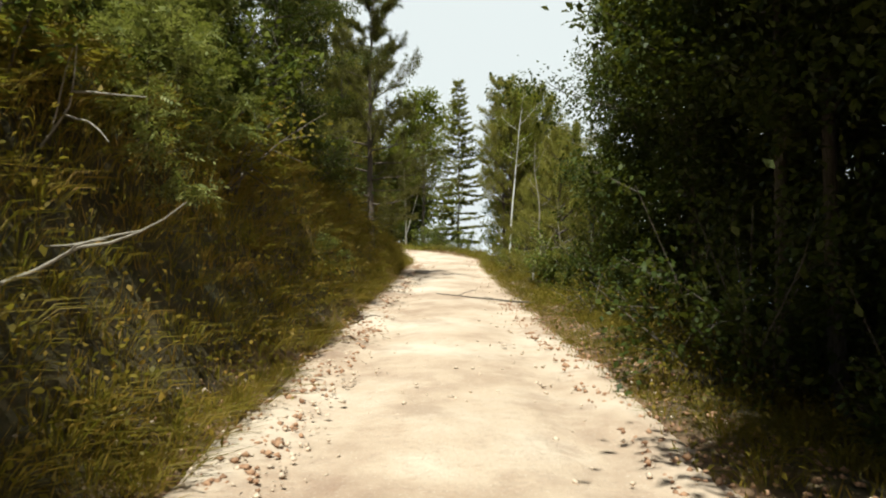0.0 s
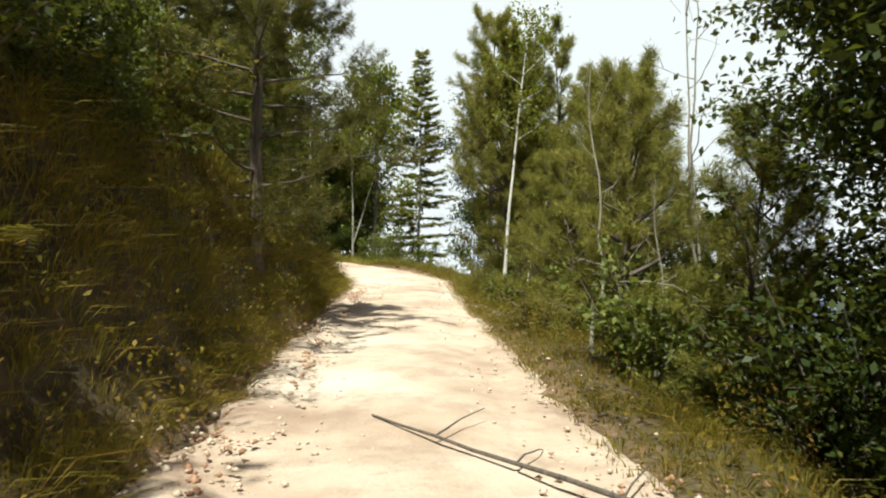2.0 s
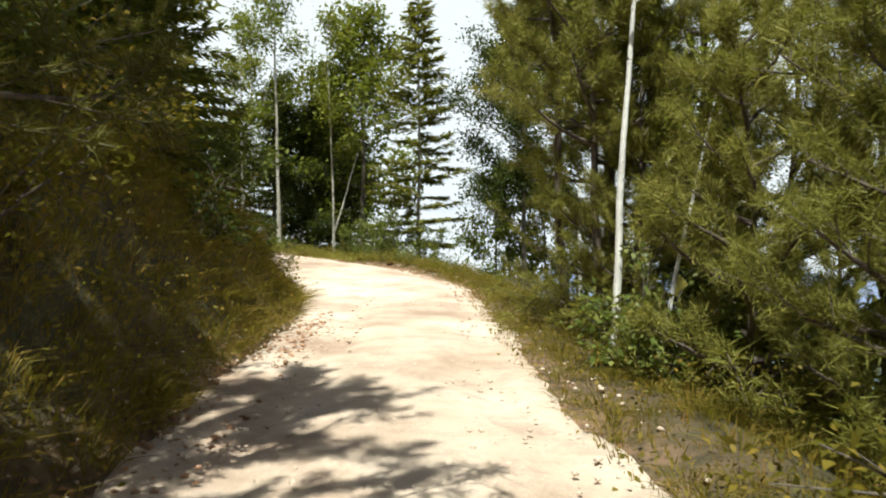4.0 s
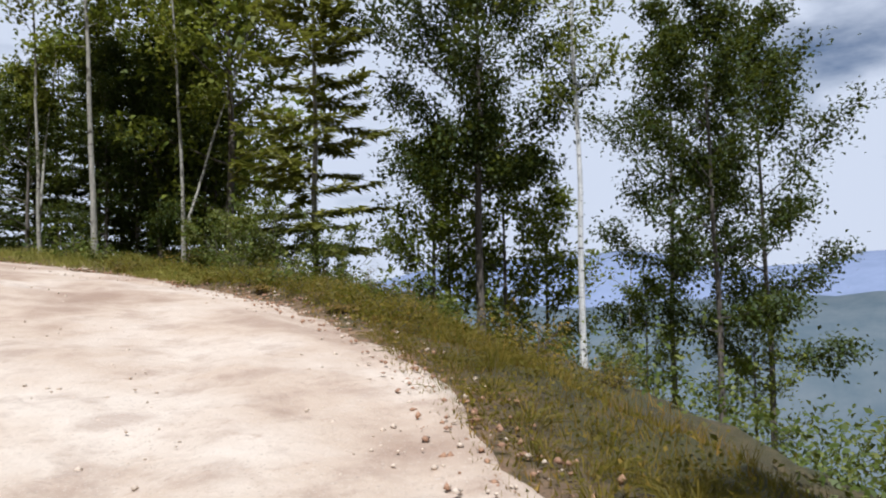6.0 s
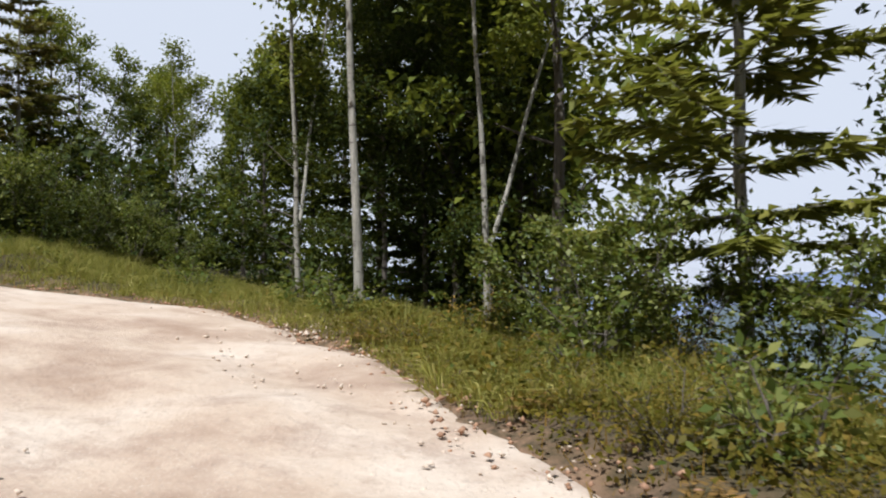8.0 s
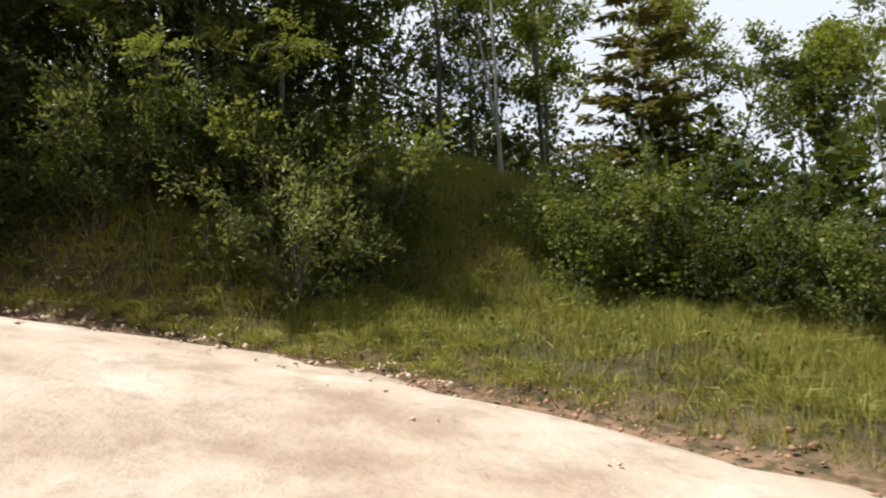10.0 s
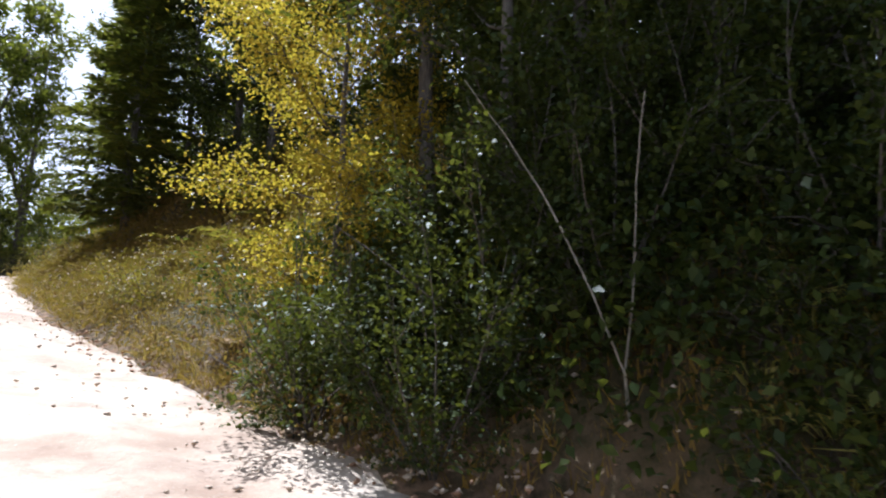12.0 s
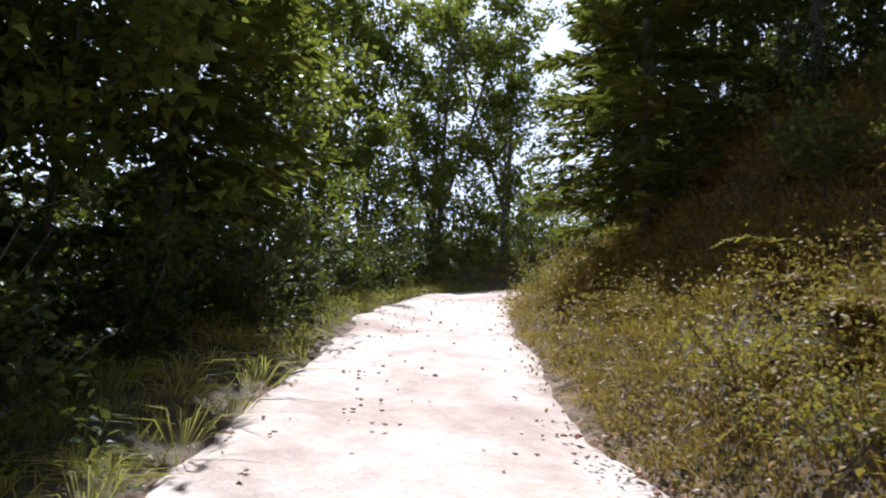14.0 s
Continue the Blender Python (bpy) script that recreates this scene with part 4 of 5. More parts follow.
row("maple_a", "trees on the bank of the bend", [(-16.0, 62.5, 0.62), (-25, 47, 1.0), (-30, 45, 1.0), (-24.4, 56.4, 0.8), (-12.4, 61.5, 0.62), (-20, 61.4, 0.65)])
row("beech_b", "trees on the bank of the bend", [(-21.8, 47.6, 0.9), (-22.4, 43.8, 0.9), (-24, 52.0, 0.9), (-21.6, 45.4, 1.0), (-26, 58.5, 0.8), (-15.4, 59.8, 0.6)])
row("beech_a", "trees on the bank of the bend", [(-26.5, 45, 1.0), (-28, 53, 1.0)])
row("shrub_b", "shrubs on the bank of the bend", [(-17.8, 51.0, 1.1), (-17.0, 56.8, 1.0), (-13.2, 57.2, 0.8), (-19.4, 51.4, 1.0), (-11.6, 57.0, 0.6)])
row("shrub_d", "dark shrubs on the bank of the bend", [(-15.2, 56.0, 1.1), (-14.0, 56.0, 0.7), (-16.2, 55.6, 1.0), (-14.6, 57.0, 1.0)])
row("shrub_f", "shrubs on the bank of the bend", [(-19.4, 47.2, 1.0), (-19.2, 45.2, 0.9), (-20.2, 49.4, 1.1), (-20.6, 43.6, 1.0), (-18.8, 49.0, 0.9), (-14.6, 57.4, 0.9), (-20.2, 46.2, 1.1), (-19.6, 42.6, 0.9), (-20.8, 44.6, 1.2)])
row("shrub_f", "shrubs on the bank of the bend", [(-18.4, 46.0, 0.6), (-18.9, 42.4, 0.7), (-19.4, 41.0, 0.8)])
row("beech_b", "trees on the bank of the bend", [(-20.6, 48.8, 0.9)])
row("beech_n", "trees on the bank of the bend", [(-20.4, 42.4, 0.9), (-20.6, 45.8, 1.0)])
row("beech_t", "trees on the bank of the bend", [(-22.3, 42.8, 1.0), (-22.8, 45.2, 1.05), (-23.4, 47.6, 1.05), (-23.6, 50.2, 0.95), (-20.8, 44.4, 0.75), (-20.2, 50.4, 0.6), (-21.2, 41.2, 0.8)])
belt("shrub_f", "shrubs on the bank of the bend", 24, (-21, -16, 40.5, 50.5), lambda x, y, p, s: (p > 1.0 + 0.75 * np.maximum(y - 45.5, 0)) & (p < 5.5) & (s < 0), 0.5, 0.95, 42, 0.85)
belt("shrub_e", "low shrubs along the bend", 26, (-21, -12, 40.5, 52), lambda x, y, p, s: (p > 0.35 + 1.0 * np.maximum(y - 45.5, 0)) & (p < 5) & (s < 0) & (x < -15), 0.6, 1.1, 44, 0.40)
row("shrub_b", "shrubs behind the grass", [(-17.8, 49.6, 0.95), (-16.6, 54.6, 0.9), (-15.8, 55.8, 0.9), (-15.2, 57.0, 0.8)])
row("shrub_f", "shrubs behind the grass", [(-18.1, 46.9, 1.0), (-18.3, 47.8, 1.1), (-18.5, 48.8, 1.1), (-18.5, 50.6, 1.0), (-17.2, 55.2, 1.1), (-16.4, 56.6, 1.1), (-15.0, 58.4, 1.0), (-13.6, 58.4, 0.9)])
row("fern_r", "withered ferns", [(-14.2, 59.7, 1.1), (-13.8, 60.0, 0.9)])
row("bare_b", "dead trees on the bank of the bend", [(-13.4, 59.4, 0.7)])
row("ash", "saplings on the bank of the bend", [(-18.4, 47.8, 0.9)])
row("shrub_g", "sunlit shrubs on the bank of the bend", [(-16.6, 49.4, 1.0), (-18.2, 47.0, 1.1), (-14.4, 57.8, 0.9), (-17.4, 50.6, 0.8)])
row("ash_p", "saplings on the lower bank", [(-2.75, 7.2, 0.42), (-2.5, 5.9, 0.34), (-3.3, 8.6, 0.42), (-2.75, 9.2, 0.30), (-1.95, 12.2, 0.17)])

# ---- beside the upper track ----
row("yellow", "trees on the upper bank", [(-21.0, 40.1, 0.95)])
row("beech_b", "trees on the upper bank", [(-22.4, 41.4, 0.95), (-25.4, 39.2, 1.0), (-24.0, 41.0, 1.0)])
row("beech_a", "trees on the upper bank", [(-27, 34.0, 1.0), (-30, 30, 1.0), (-26, 41.5, 1.0)])
row("canopy", "trees on the upper bank", [(-27.4, 32.4, 0.9), (-26.6, 34.4, 0.85), (-28.6, 29.6, 0.85)])
row("spruce_a", "trees on the upper bank", [(-26.0, 30.4, 0.85), (-29, 26.5, 0.9)])
belt("shrub_c", "shrubs on the upper bank", 14, (-28, -20, 27, 41), lambda x, y, p, s: (p > 0.5) & (p < 3.2) & (s < 0), 0.5, 1.0, 48, 0.8)
belt("fern_r", "withered ferns on the upper bank", 22, (-30, -18, 24, 42), lambda x, y, p, s: (p > 0.3) & (p < 3.2) & (s < 0), 0.45, 0.9, 45, 0.4)
belt("fern", "bracken on the upper bank", 24, (-30, -18, 24, 42), lambda x, y, p, s: (p > 1.4) & (p < 4.5) & (s < 0), 0.6, 1.1, 40, 0.5)
belt("shrub_a", "green shrubs on the upper bank", 16, (-30, -21, 26, 39.5), lambda x, y, p, s: (p > 2.4) & (p < 6.5) & (s < 0), 0.5, 0.9, 49, 0.9)
belt("shrub_d", "dark shrubs on the upper bank", 12, (-30, -22, 25, 39.5), lambda x, y, p, s: (p > 4.0) & (p < 8.0) & (s < 0), 0.6, 1.0, 50, 1.0)
row("fern", "bracken on the upper bank", [(-23.4, 36.8, 1.1), (-24.6, 31.0, 1.0)])
row("beech_a", "trees between the tracks", [(-16.4, 30.0, 0.78), (-13.5, 33.5, 0.8), (-19.8, 24.5, 0.9), (-12, 28, 0.9)])
row("spruce_a", "trees between the tracks", [(-19.2, 27.4, 1.15), (-15.2, 26.0, 1.1)])
row("maple_a", "tall trees between the tracks", [(-16.2, 31.2, 1.2), (-14.4, 36.2, 0.9), (-16.8, 29.6, 1.0)])
row("maple_c", "trees between the tracks", [(-15.6, 33.0, 0.8), (-17.8, 29.8, 0.9), (-20.8, 25.8, 0.8), (-22.2, 23.0, 0.8)])
belt("shrub_d", "shrubs between the tracks", 22, (-27, -12, 22, 40), lambda x, y, p, s: (p > 0.5) & (p < 4) & (s > 0) & (y < 38), 0.5, 1.0, 39, 0.9)
row("maple_b", "trees at the far bend", [(-28.2, 12.4, 1.15), (-24.6, 15.6, 1.05), (-31.5, 12.0, 1.1), (-30, 15.5, 0.9), (-26, 13, 1.0), (-22.5, 19, 0.9), (-34, 14, 1.0), (-37, 24, 1.0), (-35, 29, 1.0)])
row("shrub_b", "shrubs at the far bend", [(-24.4, 21.0, 0.8), (-26.2, 19.6, 0.9), (-28.2, 18.2, 0.9), (-30.6, 17.4, 0.8), (-23.0, 22.6, 0.7)])
row("maple_c", "trees at the far bend", [(-28.5, 16.8, 0.8), (-32.5, 26.0, 0.8), (-25.5, 20.2, 0.7), (-31.5, 17.6, 0.9), (-33.6, 27.6, 0.9)])

# ---- close undergrowth and the woods behind ----
off = lambda far: (lambda x, y, p, s: p > far)
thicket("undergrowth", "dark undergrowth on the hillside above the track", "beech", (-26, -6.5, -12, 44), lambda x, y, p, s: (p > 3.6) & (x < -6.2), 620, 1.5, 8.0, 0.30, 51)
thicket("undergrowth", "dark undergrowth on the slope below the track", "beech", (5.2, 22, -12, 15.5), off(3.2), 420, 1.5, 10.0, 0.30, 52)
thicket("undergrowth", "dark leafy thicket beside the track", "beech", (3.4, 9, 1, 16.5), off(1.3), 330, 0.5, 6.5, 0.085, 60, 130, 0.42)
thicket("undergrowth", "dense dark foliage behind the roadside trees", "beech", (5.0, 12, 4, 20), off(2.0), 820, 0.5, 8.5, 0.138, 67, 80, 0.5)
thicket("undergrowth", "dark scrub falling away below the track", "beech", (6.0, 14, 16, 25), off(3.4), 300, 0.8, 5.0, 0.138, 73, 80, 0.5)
thicket("undergrowth", "pine scrub on the slope below the track", "pine", (4.5, 14, 15, 30), off(2.4), 300, 0.6, 2.8, 0.20, 53, 60, 0.45)
thicket("undergrowth", "dense wood beyond the bend", "beech", (-24, 0, 57, 76), lambda x, y, p, s: (y > 57 + 0.05 * (x + 12) ** 2 * 0.4) & ((x < -13) | (y > 67)), 420, 1.0, 4.5, 0.30, 54)
thicket("undergrowth", "wooded slope falling into the valley", "maple", (2, 34, 50, 84), off(6.0), 300, 0.6, 2.6, 0.32, 55)
thicket("undergrowth", "scrub on the slope below the bend", "shrub", (6.5, 24, 33, 52), off(4.2), 300, 0.3, 1.5, 0.12, 59, 90, 0.5)
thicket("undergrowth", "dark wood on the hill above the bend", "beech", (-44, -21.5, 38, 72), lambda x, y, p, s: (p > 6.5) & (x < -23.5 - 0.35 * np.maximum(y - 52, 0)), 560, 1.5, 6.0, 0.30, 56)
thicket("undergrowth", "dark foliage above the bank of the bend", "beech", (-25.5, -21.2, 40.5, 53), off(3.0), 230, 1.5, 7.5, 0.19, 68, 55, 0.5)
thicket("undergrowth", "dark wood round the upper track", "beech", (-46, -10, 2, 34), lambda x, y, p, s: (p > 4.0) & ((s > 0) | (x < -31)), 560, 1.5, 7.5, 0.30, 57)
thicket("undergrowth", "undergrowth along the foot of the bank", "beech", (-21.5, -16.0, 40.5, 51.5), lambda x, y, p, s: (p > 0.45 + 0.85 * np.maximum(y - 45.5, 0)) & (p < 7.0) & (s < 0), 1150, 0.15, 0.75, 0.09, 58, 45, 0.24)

thicket("undergrowth", "low yellowing herbs on the lower bank", "bracken", (-7, -1, 1, 30), lambda x, y, p, s: (p > 0.1) & (p < 3.2) & (s > 0), 420, 0.05, 0.35, 0.045, 61, 36, 0.16)
thicket("undergrowth", "low green herbs on the lower bank", "bracken", (-7, -1, 1, 36), lambda x, y, p, s: (p > 0.2) & (p < 4.6) & (s > 0), 1100, 0.05, 0.45, 0.05, 62, 36, 0.16)
thicket("undergrowth", "low herbs on the downhill verge", "bracken", (1.5, 6, 1, 40), lambda x, y, p, s: (p > 0.05) & (p < 2.0) & (s < 0), 330, 0.05, 0.35, 0.045, 63, 36, 0.16)
thicket("undergrowth", "golden herbs on the upper bank", "rust", (-30, -18, 24, 42), lambda x, y, p, s: (p > 0.1) & (p < 5.5) & (s < 0), 1700, 0.05, 0.40, 0.045, 64, 36, 0.18)
thicket("undergrowth", "yellowing herbs on the upper bank", "dry", (-30, -18, 24, 42), lambda x, y, p, s: (p > 0.1) & (p < 5.5) & (s < 0), 700, 0.05, 0.45, 0.05, 69, 36, 0.18)
thicket("undergrowth", "scrub beyond the upper bend", "maple", (-40, -20, 6, 24), lambda x, y, p, s: (p > 1.2) & (s > 0), 420, 0.4, 3.0, 0.17, 65, 50, 0.45)
thicket("undergrowth", "leafy herbs along the outer edge of the bend", "bracken", (-4, 7, 39.5, 50), lambda x, y, p, s: (p > 0.3) & (p < 3.2) & (s < 0), 520, 0.03, 0.26, 0.06, 70, 34, 0.15)
thicket("undergrowth", "low plants in the grass of the verge", "shrub", (-20, 4, 44, 56), lambda x, y, p, s: (p > 0.6) & (p < 6) & (s < 0), 650, 0.03, 0.20, 0.06, 66, 26, 0.18)

# ---- grass and herbs ----
def meadow(name, label, leaf, count, region, tall, seed, thin=0.022, lean=0.35):
    """Blades of grass scattered over the verge where region() lets them grow."""
    rng = np.random.default_rng(seed)
    x0, x1, y0, y1 = region[0]
    x, y = rng.uniform(x0, x1, count * 3), rng.uniform(y0, y1, count * 3)
    z, past, side = land(x, y)
    ok = region[1](x, y, past, side) & (rough_noise(x * 0.6, y * 0.6, seed) > rng.uniform(-0.9, 0.25, len(x)))
    x, y, z, past = x[ok][:count], y[ok][:count], z[ok][:count], past[ok][:count]
    n = len(x)
    way = np.stack([rng.normal(0, lean, n), rng.normal(0, lean, n), np.ones(n)], 1)
    length = tall * rng.uniform(0.45, 1.3, n) * np.clip(0.35 + past * 0.5, 0.3, 1.0)
    side = unit(np.cross(way, rng.normal(0, 1, (n, 3)))) * (thin * 0.5 * rng.uniform(0.7, 1.5, n))[:, None]
    root = np.stack([x, y, z - 0.02], 1)
    v = np.stack([root - side, root + side, root + unit(way) * length[:, None]], 1).reshape(-1, 3)
    f = np.arange(n * 3).reshape(-1, 3)
    return tagged(new(name, mesh_of(name, v, f, LEAF[leaf])), label, "grass", kind="stuff")


meadow("grass", "long green grass on the outer verge of the bend", "grass", 150000, ((-24, 6, 40, 62), lambda x, y, p, s: (p > 0.1) & (p < 9) & (s < 0) & (x < 5) & ((x > -18.8) | (y > 48.5)) & (y > 45.4)), 0.33, 11, 0.013)
meadow("dry_grass", "dry straw-coloured grass on the outer verge", "dry", 9000, ((-24, 6, 38, 58), lambda x, y, p, s: (p > 0.0) & (p < 5) & (s < 0)), 0.30, 12, 0.012)
meadow("bank_grass", "yellowing grass and bracken on the steep bank", "bracken", 90000, ((-9, 0, -2, 42), lambda x, y, p, s: (p > 0.1) & (p < 5.5) & (s > 0)), 0.22, 13, 0.012)
meadow("bank_straw", "dry brown grass on the steep bank", "dry", 60000, ((-9, 0, -2, 42), lambda x, y, p, s: (p > 0.0) & (p < 5.5) & (s > 0)), 0.26, 14, 0.010)
meadow("verge_grass", "yellow-green grass on the downhill verge", "bracken", 30000, ((1.5, 7, -2, 42), lambda x, y, p, s: (p > -0.2) & (p < 2.5) & (s < 0)), 0.20, 15, 0.011)
meadow("crest_grass", "sunlit yellow grass on the crest above the bend", "grass", 16000, ((-23, -16.5, 52, 57.5), lambda x, y, p, s: (p > 3) & (s < 0)), 0.36, 20, 0.013)
meadow("upper_grass", "dry grass on the bank of the upper track", "dry", 60000, ((-32, -16, 20, 46), lambda x, y, p, s: (p > 0.1) & (p < 6) & (s < 0)), 0.32, 16, 0.013)
meadow("upper_grass", "sunlit yellow grass at the far bend", "bracken", 9000, ((-38, -22, 14, 27), lambda x, y, p, s: (p > 0.0) & (p < 3)), 0.35, 19, 0.018)
meadow("upper_grass", "green grass beside the upper track", "grass", 30000, ((-36, -10, 16, 46), lambda x, y, p, s: (p > 0.1) & (p < 5) & (s > 0)), 0.30, 17, 0.014)


def tussocks(name, label, leaf, clumps, region, tall, seed, per=30, thin=0.011):
    """Bunches of long grass whose blades arch outwards and hang over the slope."""
    rng = np.random.default_rng(seed)
    x0, x1, y0, y1 = region[0]
    x, y = rng.uniform(x0, x1, clumps * 6), rng.uniform(y0, y1, clumps * 6)
    z, past, side = land(x, y)
    ok = region[1](x, y, past, side)
    c = np.repeat(np.stack([x, y, z - 0.02], 1)[ok][:clumps], per, 0)
    n = len(c)
    long = tall * np.repeat(rng.uniform(0.55, 1.35, n // per), per) * rng.uniform(0.6, 1.15, n)
    out = rng.normal(0, 0.5, (n, 2))
    way = unit(np.stack([out[:, 0], out[:, 1], np.ones(n)], 1))
    root = c + np.stack([out[:, 0] * 0.10, out[:, 1] * 0.10, np.zeros(n)], 1)
    flank = unit(np.cross(way, rng.normal(0, 1, (n, 3)))) * (thin * 0.5 * rng.uniform(0.7, 1.4, n))[:, None]
    mid = root + way * (long * 0.55)[:, None]
    tip = root + np.stack([way[:, 0] * 1.7, way[:, 1] * 1.7, way[:, 2] * 0.62], 1) * long[:, None]
    v = np.stack([root - flank, mid - flank, tip, mid + flank], 1).reshape(-1, 3)
    return tagged(new(name, mesh_of(name, v, np.arange(n * 4).reshape(-1, 4), LEAF[leaf])), label, "grass", kind="stuff")


tussocks("tussocks", "golden grass tussocks at the foot of the bank", "bracken", 1700, ((-6, 0, 1, 38), lambda x, y, p, s: (p > 0.02) & (p < 1.8) & (s > 0)), 0.36, 71, 40, 0.007)
tussocks("tussocks", "dry grass tussocks higher up the bank", "dry", 700, ((-8, 0, 1, 38), lambda x, y, p, s: (p > 0.6) & (p < 5) & (s > 0)), 0.32, 72, 44, 0.007)
tussocks("tussocks", "yellow grass tussocks on the downhill verge", "bracken", 420, ((1.5, 5, 4, 40), lambda x, y, p, s: (p > 0.0) & (p < 1.3) & (s < 0)), 0.26, 73, 44, 0.007)
tussocks("tussocks", "ochre grass tussocks on the upper bank", "dry", 1500, ((-32, -18, 20, 41), lambda x, y, p, s: (p > 0.05) & (p < 5.5) & (s < 0)), 0.30, 74, 40, 0.007)
tussocks("tussocks", "green grass tussocks on the outer verge", "grass", 900, ((-20, 4, 44, 60), lambda x, y, p, s: (p > 0.15) & (p < 6) & (s < 0) & ((x > -18.8) | (y > 48.5)) & (y > 45.4)), 0.36, 75)
tussocks("tussocks", "short grass at the foot of the bank", "grass", 420, ((-19.5, -12, 44.5, 51), lambda x, y, p, s: (p > 0.15) & (p < 2.6) & (s < 0)), 0.24, 77)
tussocks("tussocks", "grass tussocks beside the upper track", "grass", 420, ((-32, -12, 18, 42), lambda x, y, p, s: (p > 0.05) & (p < 3) & (s > 0)), 0.40, 76)

belt("weed", "weeds in the grass of the bend", 36, (-18, 4, 44, 57), lambda x, y, p, s: (p > 0.8) & (p < 6) & (s < 0), 0.7, 1.4, 41, 0.7)
meadow("verge_straw", "trampled straw along the edge of the bend", "dry", 16000, ((-22, 6, 34, 54), lambda x, y, p, s: (p > -0.15) & (p < 0.9) & (s < 0)), 0.20, 18, 0.009, 0.9)


# ---- stones and the fallen branch ----
def pebbles(name, label, mat, count, region, size, seed):
    rng = np.random.default_rng(seed)
    x0, x1, y0, y1 = region[0]
    x, y = rng.uniform(x0, x1, count * 4), rng.uniform(y0, y1, count * 4)
    z, past, side = land(x, y)
    ok = region[1](x, y, past, side)
    x, y, z = x[ok][:count], y[ok][:count], z[ok][:count]
    n = len(x)
    s = size * rng.uniform(0.35, 1.0, n) ** 1.6
    corner = np.array([(1, 0, 0), (0, 1, 0), (-1, 0, 0), (0, -1, 0), (0, 0, 1), (0, 0, -1)], float)
    v = corner[None] * s[:, None, None] * rng.uniform(0.55, 1.2, (n, 6, 3)) * np.array([1, 1, 0.65]) + rng.normal(0, 0.12, (n, 6, 3)) * s[:, None, None]
    a = rng.uniform(0, 6.28, n)
    c, q = np.cos(a)[:, None], np.sin(a)[:, None]
    v = np.stack([v[..., 0] * c - v[..., 1] * q, v[..., 0] * q + v[..., 1] * c, v[..., 2]], 2) + np.stack([x, y, z + s * 0.25], 1)[:, None, :]
    tri = np.array([(0, 1, 4), (1, 2, 4), (2, 3, 4), (3, 0, 4), (1, 0, 5), (2, 1, 5), (3, 2, 5), (0, 3, 5)])
    f = (np.arange(n)[:, None, None] * 6 + tri[None]).reshape(-1, 3)
    return tagged(new(name, mesh_of(name, v.reshape(-1, 3), f, mat)), label, "stones", kind="stuff")


pebbles("gravel", "loose pale stones on the dirt track", STONE, 5200, ((-26, 3, 0, 50), lambda x, y, p, s: (p < 0.5) & (p > -1.8)), 0.038, 21)
pebbles("clods", "red-brown clods along the edge of the track", CLAY, 4200, ((-22, 4, 34, 52), lambda x, y, p, s: (p < 0.6) & (p > -0.4) & (s < 0)), 0.045, 22)
pebbles("rubble", "pale stones and earth tumbled at the foot of the bank", STONE, 2200, ((-20, -4, 40, 50), lambda x, y, p, s: (p < 0.8) & (p > -0.2) & (s < 0)), 0.05, 23)

pebbles("clods", "red-brown earth crumbled from the lower bank", CLAY, 2200, ((-3, 0, 4, 34), lambda x, y, p, s: (p < 0.35) & (p > -0.55) & (s > 0)), 0.045, 25)
pebbles("rubble", "pale stones fallen from the lower bank", STONE, 1200, ((-3, 0, 4, 34), lambda x, y, p, s: (p < 0.30) & (p > -0.7) & (s > 0)), 0.04, 26)
pebbles("clods", "leaf litter and brown earth under the trees", CLAY, 1500, ((1, 4, 2, 15), lambda x, y, p, s: (p < 0.7) & (p > -0.45) & (s < 0)), 0.04, 27)
pebbles("rubble", "bare earth scar on the grassy mound", CLAY, 260, ((-18.4, -17.2, 52.9, 54.1), lambda x, y, p, s: (x + 17.8) ** 2 + (y - 53.5) ** 2 < 0.3), 0.08, 24)

rng = np.random.default_rng(5)
stick = curve((-0.15, 16.5, height(-0.15, 16.5) + 0.06), (1, -1.25, 0.02), 3.3, 0.0, 9, rng, 0.04)
stick[:, 2] = land(stick[:, 0], stick[:, 1])[0] + 0.07
branch = thing("fallen_branch", "dark fallen branch lying across the track", "branch")
part("stem", mesh_of("stem", *tube(stick, np.linspace(0.010, 0.024, 9), 6), BARK["maple"], True), branch)
for k in (2, 4, 6):
    tw = curve(stick[k], (0.5, 0.6 * (-1) ** k, 0.25), 0.7, -0.3, 5, rng, 0.1)
    part("twig", mesh_of("twig", *tube(tw, np.linspace(0.010, 0.004, 5), 4), BARK["maple"], True), branch)


def forked_sapling(x, y):
    """Two pale whips that rise from one root in a narrow V."""
    r = np.random.default_rng(8)
    ob = thing("sapling", "thin pale forked sapling on the shaded bank", "sapling")
    z = height(x, y)
    foot = curve((x, y, z - 0.1), (0.02, 0.02, 1), 0.4, 0.2, 5, r, 0.03)
    part("stem", mesh_of("stem", *tube(foot, np.linspace(0.013, 0.010, 5), 6), BARK["dead"], True), ob)
    for way, tall in (((0.12, -0.36, 1.0), 2.4), ((-0.04, 0.12, 1.0), 1.9)):
        whip = curve(foot[-1] - np.array([0, 0, 0.02]), way, tall, 0.25, 10, r, 0.05)
        part("stem", mesh_of("stem", *tube(whip, np.linspace(0.009, 0.004, 10), 6), BARK["dead"], True), ob)


forked_sapling(-19.0, 43.75)


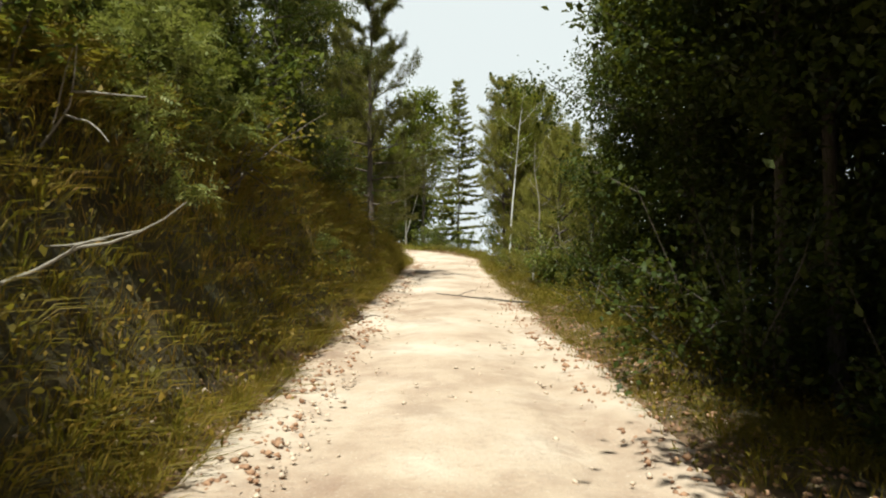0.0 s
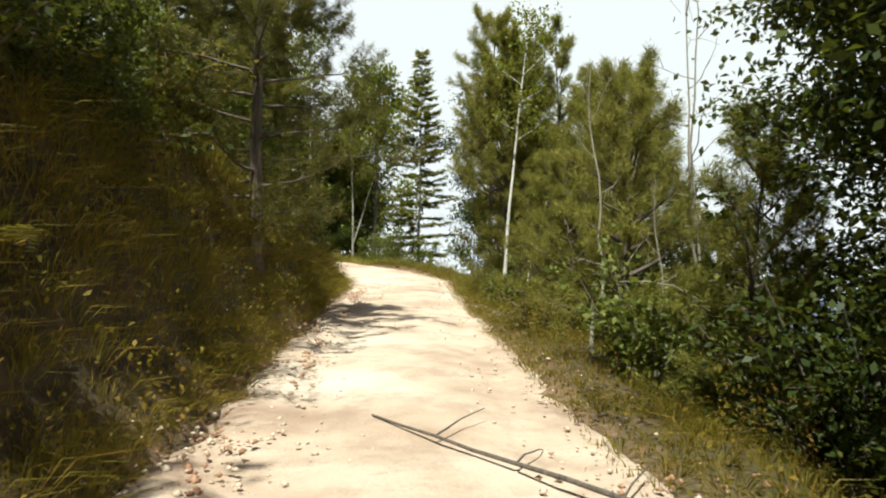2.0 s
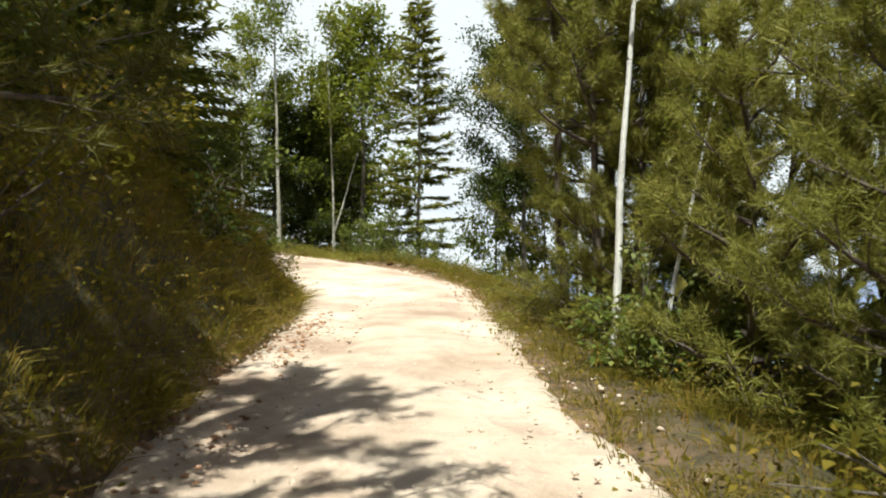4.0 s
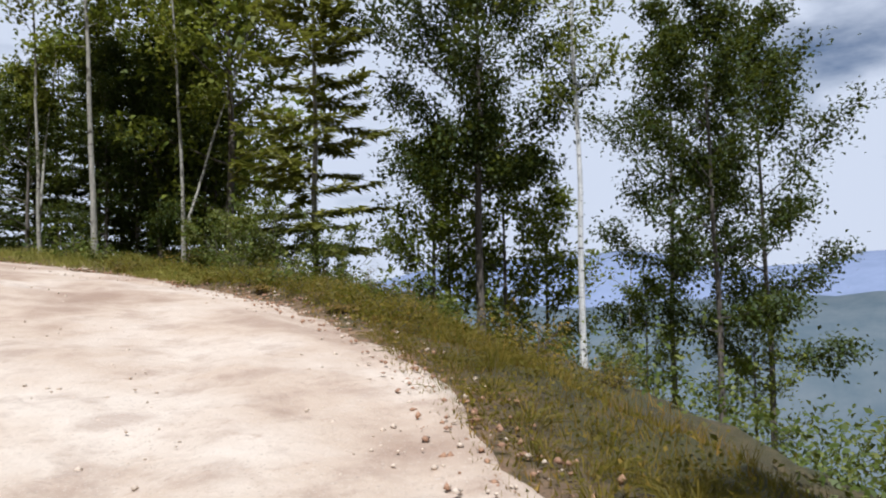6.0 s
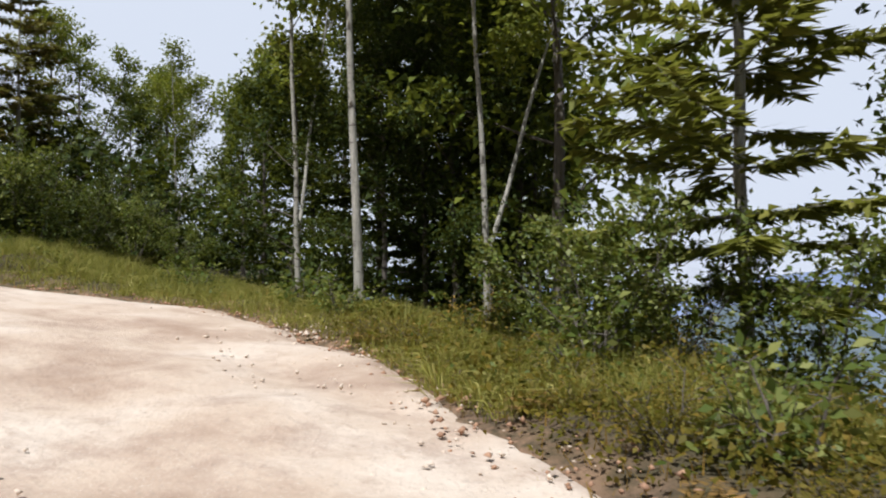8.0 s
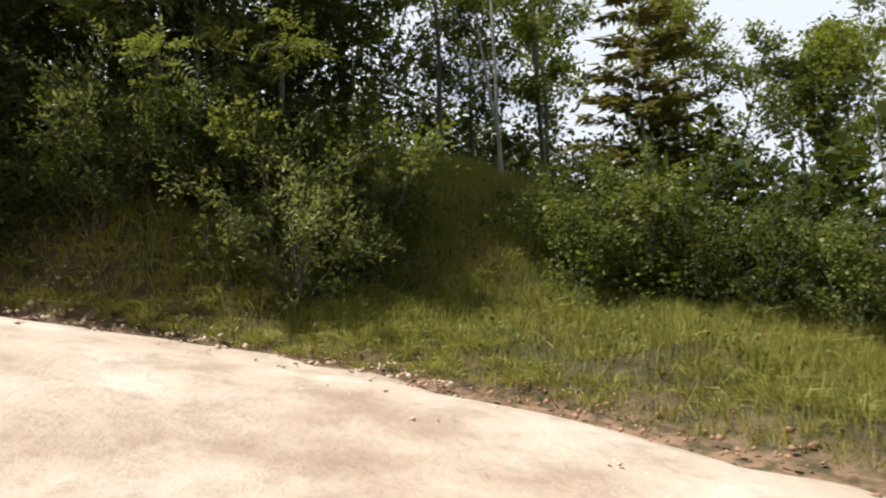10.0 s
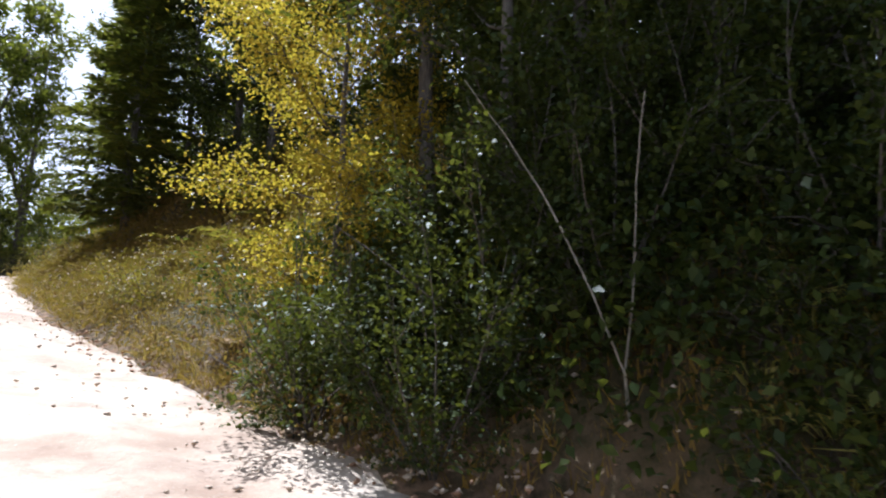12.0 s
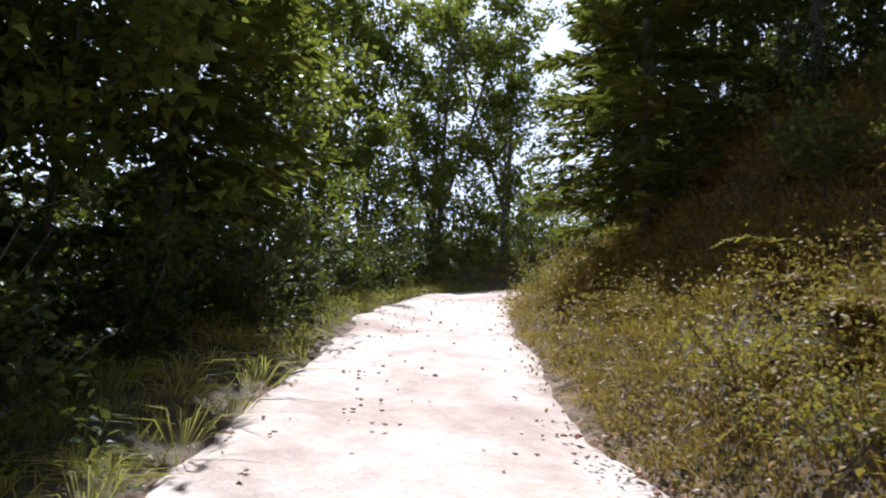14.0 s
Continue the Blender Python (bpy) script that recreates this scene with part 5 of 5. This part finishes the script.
def broken_stub(x, y, tall, tilt, seed):
    """The splintered foot of a snapped sapling."""
    r = np.random.default_rng(seed)
    line = curve((x, y, height(x, y) - 0.1), (math.sin(radians(tilt)), 0.05, 1), tall + 0.1, 0.0, 6, r, 0.02)
    v, f = tube(line, np.linspace(0.030, 0.022, 6), 9)
    v[-9:, 2] += r.uniform(-0.10, 0.10, 9)
    ob = thing("stump", "pale broken stub of a sapling beside the track", "stump", "broken stubs below the track")
    part("stem", mesh_of("stem", v, f, BARK["pale"], True), ob)
    for k in range(4):
        a = r.uniform(0, 6.28)
        foot = line[-1] + np.array([math.cos(a), math.sin(a), 0]) * 0.014
        part("splinter", mesh_of("splinter", *tube(curve(foot, (0.1 * math.cos(a), 0.1 * math.sin(a), 1), r.uniform(0.06, 0.16), 0, 3, r, 0.05), [0.009, 0.006, 0.001], 4), BARK["dead"]), ob)


broken_stub(2.42, 19.15, 0.50, 5, 31)
broken_stub(2.80, 18.95, 0.58, -7, 32)


def dead_branch(points, seed, label):
    r = np.random.default_rng(seed)
    line = spline([(*p, 0) for p in points], 0.25)[:, :3]
    ob = thing("dead_branch", label, "branch")
    part("stem", mesh_of("stem", *tube(line, np.linspace(0.014, 0.005, len(line)), 6), BARK["dead"], True), ob)
    for k in (0.45, 0.6, 0.75):
        tw = curve(along(line, np.array(k)), r.normal(0, 0.6, 3) + np.array([0.6, 0.3, 0.25]), 0.6, 0.1, 5, r, 0.12)
        part("twig", mesh_of("twig", *tube(tw, np.linspace(0.010, 0.004, 5), 4), BARK["dead"], True), ob)


dead_branch([(-2.60, 3.45, 1.35), (-2.08, 3.62, 1.58), (-1.87, 3.72, 1.73), (-1.63, 3.82, 1.80)], 3, "pale bent dead branch sticking out of the bank")
dead_branch([(-2.85, 4.75, 2.0), (-2.73, 4.77, 2.45), (-2.56, 4.80, 2.73), (-2.50, 4.76, 3.15)], 4, "thin pale dead branch hanging over the bank")
dead_branch([(4.0, 19.2, 2.2), (3.4, 19.0, 2.5), (2.9, 19.3, 2.55), (2.5, 19.4, 2.5)], 6, "thin bare branch beside the dead sapling")
